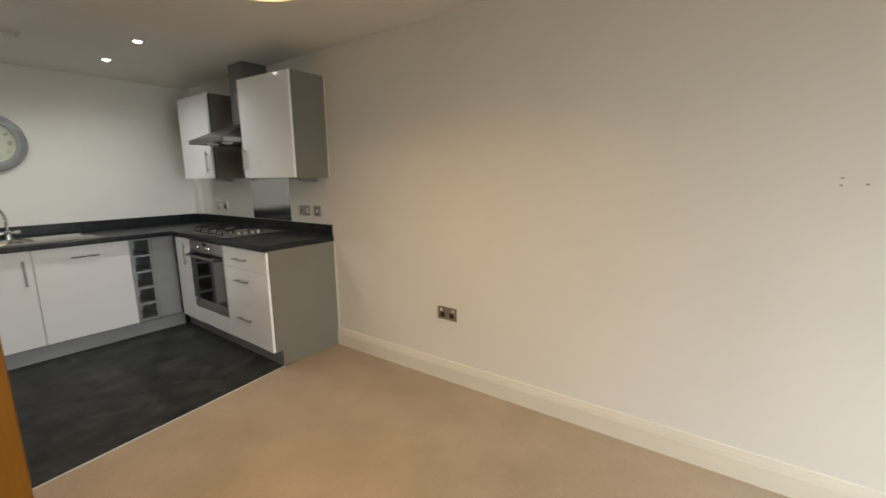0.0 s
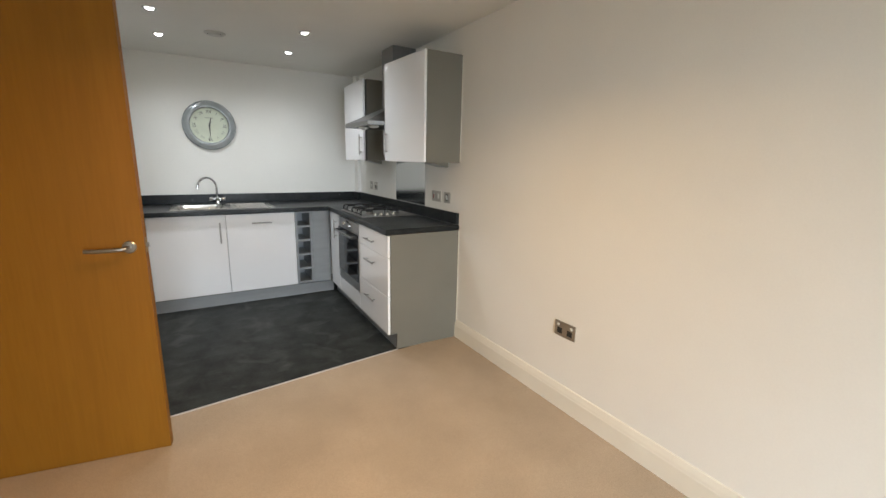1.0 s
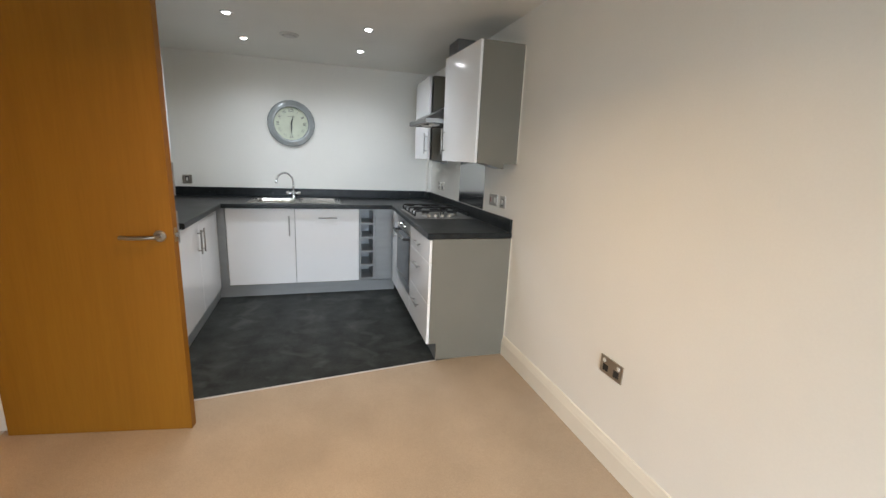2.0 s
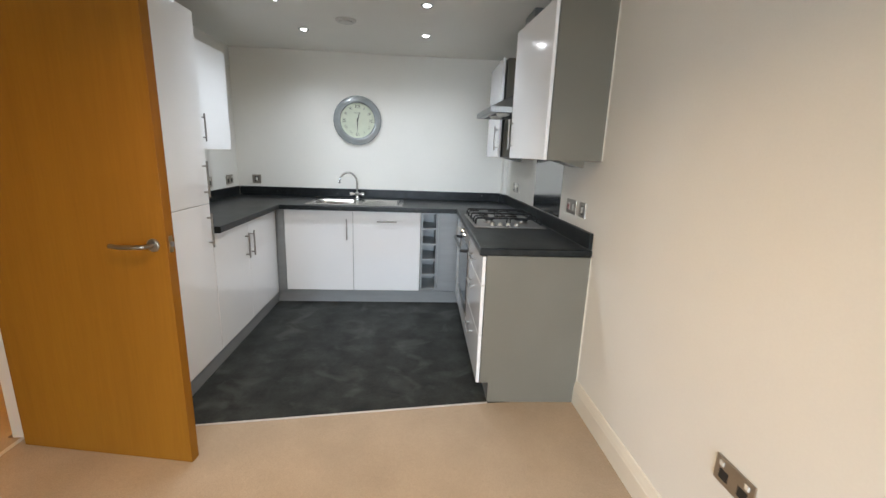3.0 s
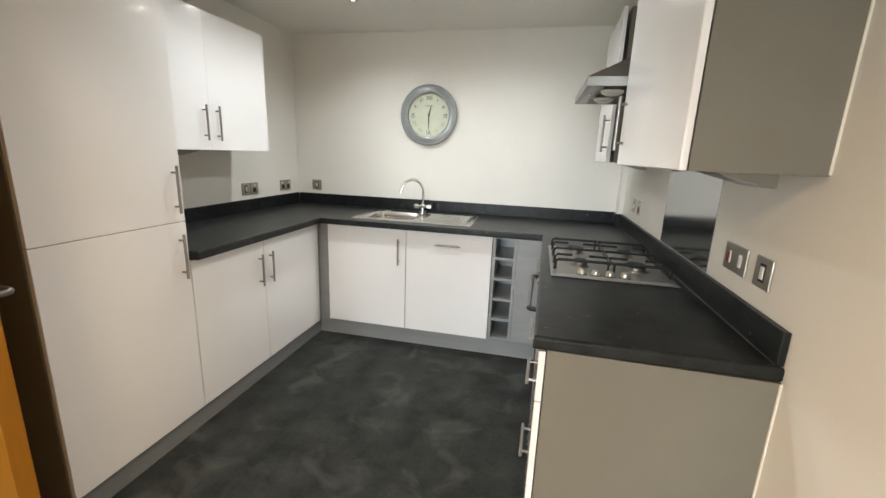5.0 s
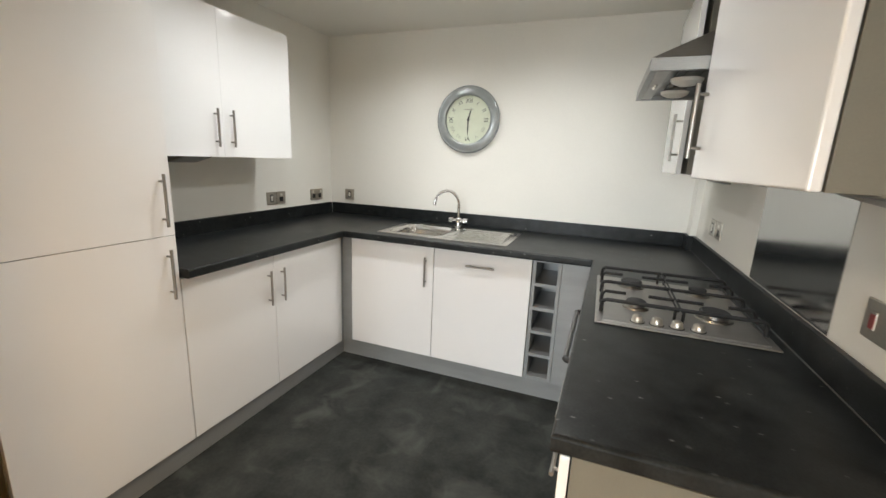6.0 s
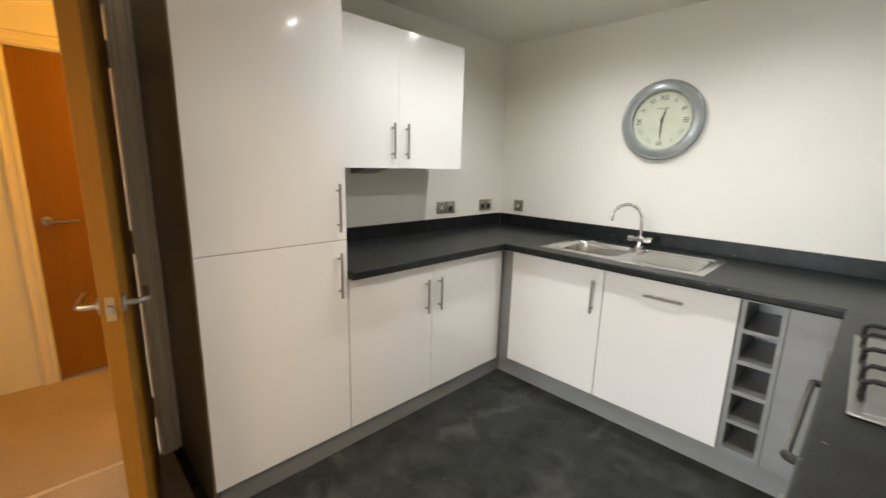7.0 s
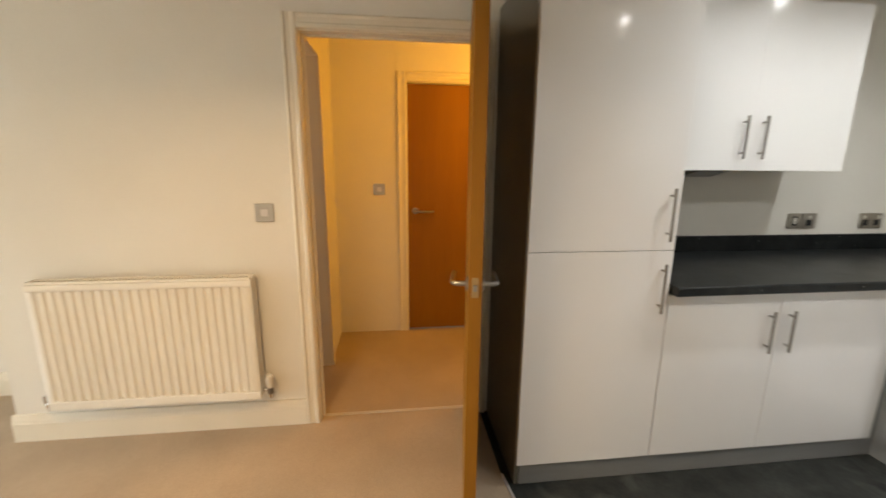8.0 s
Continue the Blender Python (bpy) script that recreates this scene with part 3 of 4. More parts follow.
for y, s in ((DY + 0.040, 1), (OY - 0.040, -1)):
    part("post", tube([(FR - 0.006, y, 0.735), (FR - 0.034, y, 0.735), (FR - 0.045, y + s * 0.004, 0.735), (FR - 0.050, y + s * 0.013, 0.735)], 0.0115, 14), DARK, hd, "black end")

du = thing("drawer_unit", (-0.3, 0.3, 0), "white gloss three-drawer unit with a grey end panel", "drawers")
part("body", box((FR + THK + 0.004, 0.020, Z0 - 0.01), (-0.040, DY - 0.002, WT0 - 0.001)), GREY, du)
part("end_panel", prism([(-0.517, 0.002), (-0.002, 0.002), (-0.002, WT0 - 0.001), (FR + THK + 0.003, WT0 - 0.001), (FR + THK + 0.003, Z0), (-0.517, Z0)], "y", 0.0, 0.018), GREY, du, "grey board end panel")
for a, b, h in ((0.705, Z1, 0.780), (0.415, 0.702, 0.614), (Z0, 0.412, 0.316)):
    dr = slab(du, "drawer_front", (FR, 0.003, a), (FR + THK, DY - 0.002, b))
    bar_handle(dr, (FR, 0.345, h), (0, 1, 0), (-1, 0, 0))
SPLAY = Matrix.Translation((FR, 0.0, 0.0)) @ Matrix.Rotation(radians(-1.25), 4, "Z") @ Matrix.Translation((-FR, 0.0, 0.0))
for unit in (cu, oven, du):                          # this run stands a little out of square
    unit.matrix_world = SPLAY @ unit.matrix_world
solid("edge_strip", box((-0.0065, -0.017, 0.003), (-0.001, 0.0, WT0 - 0.001), 0.001), TRIM, "thin white sealing strip down the cabinet end", "trim")

solid("edge_strip", box((-0.006, -0.002, 1.378), (-0.0006, 0.002, 2.120), 0.0008), TRIM, "thin white sealing strip down the wall cabinet end", "trim")

# recessed plinths
for a, b in (((FX - 0.036, TY0 + 0.02, 0.001), (FX - 0.020, FY + 0.04, Z0 - 0.012)), ((FX - 0.020, FY + 0.025, 0.001), (-0.518, FY + 0.041, Z0 - 0.012)), ((-0.517, 0.019, 0.001), (-0.501, FY + 0.025, Z0 - 0.012))):
    board = solid("plinth", box(a, b, 0.001), PLINTH, "grey plinth board under the base cabinets", "plinth", "plinths")
board.matrix_world = SPLAY


# continuous worktop with a cut-out for the sink, and its upstands
def cell_slab(xs, ys, keep, z0, z1):
    bm = bmesh.new()
    vs = {}

    def v(i, j):
        if (i, j) not in vs:
            vs[i, j] = bm.verts.new((xs[i], ys[j], z0))
        return vs[i, j]

    for i in range(len(xs) - 1):
        for j in range(len(ys) - 1):
            if keep((xs[i] + xs[i + 1]) / 2, (ys[j] + ys[j + 1]) / 2):
                bm.faces.new((v(i, j), v(i, j + 1), v(i + 1, j + 1), v(i + 1, j)))
    top = bmesh.ops.extrude_face_region(bm, geom=list(bm.faces))["geom"]
    for g in top:
        if isinstance(g, bmesh.types.BMVert):
            g.co.z = z1
    bmesh.ops.recalc_face_normals(bm, faces=bm.faces)
    rim = [e for e in bm.edges if len(e.link_faces) == 2 and e.calc_face_angle(0) > 1.0 and abs(e.verts[0].co.z - e.verts[1].co.z) < 1e-5
           and not all(v.co.x < WL + 0.01 and v.co.y < TY1 + 0.01 for v in e.verts)]
    bmesh.ops.bevel(bm, geom=rim, offset=0.009, segments=4, affect="EDGES", profile=0.5, clamp_overlap=True)
    return bm


WR, WB, WL = -0.607, 1.530, -2.115       # front edges of the three runs
SINK = (-1.925, 1.625, -1.055, 2.115)
wt = thing("worktop", (-1.4, 1.9, WT0), "charcoal laminate worktop with pale flecks on the base units", "worktop")
bm = cell_slab([LEFT + 0.001, WL, -1.890, -1.480, WR, -0.001], [-0.010, TY1 + 0.002, WB, 1.660, 2.080, BACK - 0.001],
                      lambda x, y: (x > WR or y > WB or (x < WL and y > TY1)) and not (-1.890 < x < -1.480 and 1.660 < y < 2.080), WT0, WT1)
for v in bm.verts:                                   # its front follows the splayed units
    if abs(v.co.x - WR) < 0.012:
        v.co.x += 0.034 * min(1.0, (v.co.y + 0.010) / 1.540)
part("top", bm, WORKTOP, wt, smooth=0)
part("upstand", box((-0.019, -0.004, WT1), (-0.001, 2.131, 1.001), 0.002), WORKTOP, wt)
SEAL = material("grey_sealant", (0.10, 0.10, 0.095), 0.35, mottle=0.15, mottle_scale=30)
part("seal", box((-0.0225, -0.003, WT1 + 0.0005), (-0.0192, 2.130, WT1 + 0.0032), 0.001), SEAL, wt, "thin grey sealant bead")
part("upstand", box((-0.053, 2.1315, WT1), (-0.001, 2.1495, 1.001), 0.002), WORKTOP, wt)
part("upstand", box((-0.053, 2.150, WT1), (-0.0355, BACK - 0.0195, 1.001), 0.002), WORKTOP, wt)
part("upstand", box((LEFT + 0.020, BACK - 0.019, WT1), (-0.0355, BACK - 0.001, 1.001), 0.002), WORKTOP, wt)
part("upstand", box((LEFT + 0.001, TY1 + 0.003, WT1), (LEFT + 0.019, BACK - 0.0195, 1.001), 0.002), WORKTOP, wt)


# sink: pressed steel top with one bowl and a ribbed drainer
def rounded(x, y, x0, y0, x1, y1, r):
    """Signed distance to a rounded rectangle, negative inside."""
    qx = abs(x - (x0 + x1) / 2) - (x1 - x0) / 2 + r
    qy = abs(y - (y0 + y1) / 2) - (y1 - y0) / 2 + r
    return math.hypot(max(qx, 0), max(qy, 0)) + min(max(qx, qy), 0) - r


def sink_mesh():
    bm = bmesh.new()
    x0, y0, x1, y1 = SINK
    nx, ny = 174, 98
    rows = []
    for j in range(ny + 1):
        row = []
        for i in range(nx + 1):
            x, y = x0 + (x1 - x0) * i / nx, y0 + (y1 - y0) * j / ny
            z = WT1 + 0.005
            edge = min(x - x0, x1 - x, y - y0, y1 - y)
            if edge < 0.008:
                z -= 0.0045 * (1 - edge / 0.008) ** 2
            k = rounded(x, y, -1.870, 1.680, -1.500, 2.035, 0.06)
            if k < 0:
                z -= 0.150 * min(1.0, (1 - (1 - min(-k / 0.035, 1)) ** 2)) + 0.004 * min(1, -k / 0.15)
            w = rounded(x, y, -1.465, 1.665, -1.090, 2.060, 0.03)
            if w < 0:
                z -= 0.004 * min(1, -w / 0.008)
                r = rounded(x, y, -1.430, 1.680, -1.110, 2.045, 0.02)
                if r < 0:
                    z += 0.0075 * max(0.0, math.cos((y - 1.70) / 0.058 * 2 * math.pi)) ** 1.3 * min(1, -r / 0.015)
            row.append(bm.verts.new((x, y, z)))
        rows.append(row)
    for j in range(ny):
        for i in range(nx):
            bm.faces.new((rows[j][i], rows[j][i + 1], rows[j + 1][i + 1], rows[j + 1][i]))
    return bm


sink = thing("kitchen_sink", (-1.49, 1.87, WT1), "stainless steel sink with one bowl and ribbed drainer", "sink")
part("basin", sink_mesh(), SINK_STEEL, sink, smooth=60)
part("plug", lathe([(0.0, 0.0), (0.042, 0.0), (0.040, 0.004), (0.030, 0.002), (0.0, 0.001)], (-1.685, 1.86, WT1 - 0.152), "Z", 32), CHROME, sink)
part("overflow", lathe([(0.0, 0.0), (0.022, 0.0), (0.020, 0.005), (0.012, 0.006), (0.0, 0.006)], (-1.80, 2.068, WT1 + 0.004), "Z", 28), CHROME, sink)

tap = thing("mixer_tap", (-1.515, 2.150, WT1), "chrome swan-neck mixer tap with two crosshead valves", "tap")
TX, TY = -1.525, 2.120
part("base", lathe([(0.0, 0.0), (0.026, 0.0), (0.026, 0.006), (0.021, 0.010), (0.019, 0.030), (0.022, 0.036), (0.022, 0.058), (0.016, 0.066), (0.0, 0.067)], (TX, TY, WT1 + 0.004), "Z", 32), CHROME, tap)
part("crossbar", tube([(TX - 0.045, TY, WT1 + 0.050), (TX + 0.045, TY, WT1 + 0.050)], 0.011, 16), CHROME, tap)
for s in (-1, 1):
    part("valve_head", cyl((TX + s * 0.040, TY, WT1 + 0.050), (TX + s * 0.072, TY, WT1 + 0.050), 0.020, 0.017, 20, bevel=0.003), CHROME, tap)
aim = Vector((-0.93, -0.37, 0))
neck = [Vector((TX, TY, WT1 + 0.065 + 0.011 * i)) for i in range(10)]
for i in range(1, 19):
    a = math.radians(i * 9.6)
    neck.append(Vector((TX, TY, WT1 + 0.165)) + aim * (0.088 * (1 - math.cos(a))) + Vector((0, 0, 0.098 * math.sin(a))))
spout = part("spout", tube(neck, 0.0105, 16), CHROME, tap)
part("nozzle", cyl(neck[-1], neck[-1] + (neck[-1] - neck[-2]).normalized() * 0.020, 0.0135, 0.0135, 20), CHROME, spout)

# gas hob
HX0, HX1, HY0, HY1 = -0.545, -0.052, 0.607, 1.203
hob = thing("gas_hob", ((HX0 + HX1) / 2, 0.91, WT1), "stainless steel four-burner gas hob with black pan supports", "hob")
part("plate", box((HX0, HY0, WT1 + 0.001), (HX1, HY1, WT1 + 0.007), 0.003, 2), HOB_STEEL, hob, "brushed steel hob plate")
part("deck", box((HX0 + 0.022, HY0 + 0.018, WT1 + 0.0055), (HX1 - 0.022, HY1 - 0.018, WT1 + 0.0098), 0.004, 2), HOB_STEEL, hob, "raised burner deck")
for bx, by, r in ((-0.415, 0.800, 0.029), (-0.415, 1.070, 0.037), (-0.180, 0.800, 0.042), (-0.180, 1.070, 0.029)):
    br = part("burner", lathe([(0.0, 0.0), (r + 0.014, 0.0), (r + 0.012, 0.005), (r, 0.007), (r, 0.018), (0.0, 0.018)], (bx, by, WT1 + 0.010), "Z", 36), HANDLE, hob)
    part("cap", lathe([(0.0, 0.0), (r + 0.002, 0.0), (r + 0.003, 0.006), (r - 0.004, 0.010), (0.0, 0.011)], (bx, by, WT1 + 0.028), "Z", 36), IRON, br)
GZ = WT1 + 0.054
SPLIT = -0.297                                       # where the two pan supports meet
for gx0, gx1, cx, side in ((-0.528, SPLIT - 0.002, -0.415, -1), (SPLIT + 0.002, -0.066, -0.180, 1)):
    gr = None
    for y in (0.699, 0.933, 1.168):                  # long rails, turned down at the outer end
        run = [(gx0, y, WT1 + 0.011), (gx0 + 0.001, y, GZ - 0.015), (gx0 + 0.005, y, GZ - 0.005), (gx0 + 0.014, y, GZ), (gx1, y, GZ)]
        if side > 0:
            run = [(gx0 + gx1 - x, v, z) for x, v, z in run][::-1]
        bm = tube(run, 0.0064, 8)
        if gr is None:
            gr = part("pan_support", bm, IRON, hob, "black cast-iron pan support")
        else:
            part("rail", bm, IRON, gr)
    for by in (0.800, 1.070):                        # fingers that reach over the burners
        end = gx0 if side < 0 else gx1
        part("finger", tube([(end, by, WT1 + 0.011), (end - side * 0.001, by, GZ - 0.015), (end - side * 0.012, by, GZ), (cx + side * 0.036, by, GZ)], 0.0058, 8), IRON, gr)
        part("finger", tube([(cx - side * 0.036, by, GZ), (SPLIT + side * 0.004, by, GZ)], 0.0058, 8), IRON, gr)
    end = (gx0 if side < 0 else gx1) - side * 0.003
    part("rail", tube([(end, 0.699, WT1 + 0.017), (end, 1.168, WT1 + 0.017)], 0.0050, 8), IRON, gr)
    part("rail", tube([(SPLIT + side * 0.006, 0.699, GZ - 0.006), (SPLIT + side * 0.006, 1.168, GZ - 0.006)], 0.0030, 8), IRON, gr)
    for y in (0.707, 1.160):
        part("foot", cyl((SPLIT + side * 0.012, y, WT1 + 0.009), (SPLIT + side * 0.012, y, GZ), 0.0045, n=8), IRON, gr)
for x in (-0.419, -0.364, -0.308, -0.250):
    kn = part("knob", lathe([(0.0, 0.0), (0.0185, 0.0), (0.0185, 0.004), (0.0165, 0.006), (0.0155, 0.016), (0.0125, 0.021), (0.006, 0.0235), (0.0, 0.024)], (x, 0.654, WT1 + 0.0098), "Z", 28), KNOB, hob, "pale satin control knob")
    part("collar", lathe([(0.0, 0.0), (0.022, 0.0), (0.021, 0.0016), (0.0, 0.0018)], (x, 0.654, WT1 + 0.0097), "Z", 24), DARK, kn)

# ---------------------------------------------------------------- wall units, hood, splashback


def wall_cabinet(name, a, b, front, out, label, doors, handles, ajar=None, edge=0.002):
    """Grey carcass box with gloss doors; front is the door's outer x, out its sign."""
    ob = thing(name, ((a[0] + b[0]) / 2, (a[1] + b[1]) / 2, a[2]), label, "cabinet", "wall cabinets")
    part("body", box(a, b, 0.001), GREY, ob, "grey board carcass")
    for (y0, y1), hy in zip(doors, handles):
        x0, x1 = sorted((front, front - out * THK))
        dr = slab(ob, "door", (x0, y0, a[2] - 0.001), (x1, y1, b[2] + 0.001), edge=edge)
        bar_handle(dr, (front, hy, a[2] + 0.145), UP, (out, 0, 0))
        if ajar:                                     # door left slightly open about its hinge
            hinge = Matrix.Translation((ajar[0], ajar[1], 0))
            dr.matrix_basis = hinge @ Matrix.Rotation(radians(ajar[2]), 4, "Z") @ hinge.inverted()
    return ob


wall_cabinet("wall_cabinet", (LEFT + 0.001, TY1 + 0.004, 1.362), (-2.437 - THK - 0.002, 1.443, 2.080), -2.437, 1, "white gloss two-door wall cabinet above the worktop",
             ((TY1 + 0.006, 0.9407), (0.9413, 1.443)), (0.893, 0.989), edge=0.0007)
big = wall_cabinet("wall_cabinet", (-0.288, 0.0055, 1.376), (-0.001, 0.612, 2.122), -0.310, -1, "large white gloss wall cabinet with grey end panel, door slightly ajar",
                   ((0.0005, 0.614),), (0.571,), (-0.291, 0.0005, 3.3), edge=0.0042)
part("end_panel", box((-0.2885, 0.0005, 1.375), (-0.001, 0.005, 2.123), 0.0008), GREY, big, "grey board end panel")
wall_cabinet("wall_cabinet", (-0.258, 1.236, 1.378), (-0.001, 1.838, 2.116), -0.279, -1, "white gloss wall cabinet beyond the cooker hood, door slightly ajar",
             ((1.236, 1.838),), (1.285,), (-0.260, 1.838, -1.6))


def under_light(place, turn):
    ob = thing("under_cabinet_light", place, "grey wedge-shaped light fitting under the wall cabinet, unlit", "light fitting", "under-cabinet lights")
    part("housing", prism([(-0.080, 0.0), (0.055, 0.0), (0.055, -0.033), (0.044, -0.034), (-0.078, -0.003)], "y", -0.08, 0.08), GREY, ob)
    part("lens", prism([(-0.060, -0.0077), (0.036, -0.0321), (0.0355, -0.0341), (-0.0605, -0.0097)], "y", -0.065, 0.065), PLINTH, ob)
    ob.children[0].matrix_parent_inverse = Matrix.Identity(4)
    ob.children[1].matrix_parent_inverse = Matrix.Identity(4)
    ob.matrix_world = pose(*place, 0, 0, turn)
    return ob


under_light((-0.13, 0.13, 1.375), 0)
under_light((-0.13, 1.40, 1.377), 0)
under_light((-2.56, 0.82, 1.361), 180)

# cooker hood between the wall cabinets
hood = thing("cooker_hood", (-0.24, 0.99, 1.65), "stainless steel chimney cooker hood above the gas hob", "cooker hood")
HA, HB, HF = 0.622, 1.200, -0.484
bm = bmesh.new()
low = [(HF, HA, 1.660), (HF, HB, 1.660), (-0.002, HB, 1.660), (-0.002, HA, 1.660)]
lip = [(x, y, 1.693) for x, y, z in low]
topc = [(-0.222, 0.725, 1.828), (-0.222, 0.972, 1.828), (-0.002, 0.972, 1.828), (-0.002, 0.725, 1.828)]
inn = [(HF + 0.018, HA + 0.018, 1.660), (HF + 0.018, HB - 0.018, 1.660), (-0.020, HB - 0.018, 1.660), (-0.020, HA + 0.018, 1.660)]
deep = [(x, y, 1.677) for x, y, z in inn]
rings = [[bm.verts.new(p) for p in r] for r in (deep, inn, low, lip, topc)]
for q, w in zip(rings, rings[1:]):
    for k in range(4):
        bm.faces.new((q[k], q[(k + 1) % 4], w[(k + 1) % 4], w[k]))
bm.faces.new(rings[0])
bm.faces.new(rings[-1][::-1])
bmesh.ops.recalc_face_normals(bm, faces=bm.faces)
part("canopy", bm, HOOD_STEEL, hood, "brushed steel canopy")
part("chimney", box((-0.215, 0.735, 1.829), (-0.003, 0.965, CEIL - 0.001), 0.002), HOOD_STEEL, hood, "steel duct cover")
for y0, y1 in ((HA + 0.04, 0.906), (0.916, HB - 0.04)):
    fl = part("grease_filter", box((-0.40, y0, 1.669), (-0.06, y1, 1.676), 0.001), FILTER, hood, "dark mesh grease filter")
    for i in range(8):
        x = -0.385 + i * 0.042
        part("slat", box((x, y0 + 0.012, 1.665), (x + 0.020, y1 - 0.012, 1.6688), 0.001), FILTER, fl)
strip = part("control_strip", box((HF + 0.020, HA + 0.020, 1.662), (-0.430, HB - 0.020, 1.676), 0.002), HOB_STEEL, hood, "pale steel control strip")
for y in (0.86, 0.91):
    part("button", cyl((-0.447, y, 1.662), (-0.447, y, 1.656), 0.006, 0.005, 14), CHROME, strip)
for y in (0.79, 1.03):
    part("hood_lamp", lathe([(0.0, -0.016), (0.024, -0.013), (0.042, -0.004), (0.046, 0.006), (0.0, 0.0062)], (-0.368, y, 1.660), "Z", 32), WHITE_PLASTIC, hood, "pale unlit lamp lens")

solid("splashback", box((-0.0025, 0.540, 1.004), (-0.0005, 1.140, 1.372)), SPLASH, "brushed steel splashback panel behind the hob", "splashback")


# ---------------------------------------------------------------- sockets and switches
def plate(name, label, gang, kind):
    """A steel plate facing +z of its own, its back at the origin."""
    w, h = (0.147 if gang == 2 else 0.087), 0.087
    ob = thing(name, (0, 0, 0), label, "socket" if kind == "socket" else "switch", "sockets and switches")
    pl = part("faceplate", box((-w / 2, -h / 2, 0), (w / 2, h / 2, 0.0065), 0.0025, 2), PLATE, ob, "brushed steel faceplate")
    cells = (-0.036, 0.036) if gang == 2 else (0.0,)
    for cx in cells:
        if kind == "socket":
            for px, py, pw, ph in ((0, -0.002, 0.0045, 0.009), (-0.011, -0.022, 0.008, 0.0045), (0.011, -0.022, 0.008, 0.0045)):
                part("pin_hole", box((cx + px - pw / 2, py - ph / 2, 0.0060), (cx + px + pw / 2, py + ph / 2, 0.0069)), DARK, pl)
            part("insert", box((cx - 0.018, -0.028, 0.0060), (cx + 0.018, 0.005, 0.0066), 0.0002), DARK, pl)
            part("rocker", box((cx - 0.008 + (0.012 if cx > 0 else -0.012 if cx < 0 else 0), 0.014, 0.006), (cx + 0.008 + (0.012 if cx > 0 else -0.012 if cx < 0 else 0), 0.030, 0.0095), 0.001), WHITE_PLASTIC, pl)
        elif kind == "cooker":
            part("rocker", box((cx - 0.009, -0.020, 0.006), (cx + 0.009, 0.020, 0.0095), 0.0015), PLATE if cx <= 0 else WHITE_PLASTIC, pl)
            if cx <= 0:
                part("red_rocker", box((cx - 0.0085, -0.018, 0.009), (cx + 0.0085, 0.014, 0.0115), 0.001), RED_PLASTIC, pl, "red rocker")
        elif kind == "spur":
            part("rocker", box((cx - 0.009, -0.018, 0.006), (cx + 0.009, 0.018, 0.010), 0.0015), WHITE_PLASTIC, pl)
            part("surround", box((cx - 0.016, -0.026, 0.0058), (cx + 0.016, 0.026, 0.0068), 0.0003), DARK, pl)
        else:
            part("rocker", box((cx - 0.017, -0.017, 0.006), (cx + 0.017, 0.017, 0.0085), 0.001), ROCKER, pl, "pale rocker")
    return ob


FACE = {"E": lambda y, z: Matrix.Translation((-0.0005, y, z)) @ Matrix(((0, 0, -1), (-1, 0, 0), (0, 1, 0))).to_4x4(),
        "N": lambda x, z: Matrix.Translation((x, BACK - 0.0005, z)) @ Matrix(((1, 0, 0), (0, 0, -1), (0, 1, 0))).to_4x4(),
        "W": lambda y, z: Matrix.Translation((LEFT + 0.0005, y, z)) @ Matrix(((0, 0, 1), (1, 0, 0), (0, 1, 0))).to_4x4()}


def mount(ob, m):
    bpy.context.view_layer.update()
    for o in ob.children_recursive:
        o.matrix_parent_inverse = Matrix.Identity(4)
    ob.matrix_world = m


mount(plate("wall_socket", "steel double socket low on the cream wall", 2, "socket"), FACE["E"](-1.124, 0.475))
mount(plate("cooker_switch", "steel cooker switch with a red rocker above the worktop", 2, "cooker"), FACE["E"](0.338, 1.104))
mount(plate("fused_spur", "small steel switch plate beside the cooker switch", 1, "spur"), FACE["E"](0.170, 1.104))
mount(plate("fused_spur", "steel switch plate in the kitchen corner", 1, "spur"), FACE["E"](1.790, 1.104))
mount(plate("wall_socket", "steel single socket in the kitchen corner", 1, "socket"), FACE["E"](1.665, 1.104))
mount(plate("fused_spur", "steel switch plate on the kitchen end wall", 1, "spur"), FACE["N"](-2.548, 1.076))
mount(plate("wall_socket", "steel double socket near the kitchen corner", 2, "socket"), FACE["W"](2.058, 1.076))
mount(plate("fused_spur", "steel switch plate above the dark worktop", 1, "spur"), FACE["W"](1.563, 1.078))
mount(plate("wall_socket", "steel single socket beside the switch plate", 1, "socket"), FACE["W"](1.655, 1.078))
mount(plate("light_switch", "steel light switch beside the door frame", 1, "switch"), FACE["W"](-1.291, 1.143))
mount(plate("light_switch", "steel light switch on the hall wall", 1, "switch"), Matrix.Translation((HALL_X + 0.0005, -0.786, 1.170)) @ Matrix(((0, 0, 1), (1, 0, 0), (0, 1, 0))).to_4x4())
for y, z in ((-2.93, 1.345), (-2.93, 1.318), (-3.0, 1.322)):
    solid("screw_hole", cyl((-0.0025, y, z), (-0.0004, y, z), 0.0035, n=12), DARK, "dark plugged screw hole in the cream wall", "screw hole", "screw holes")

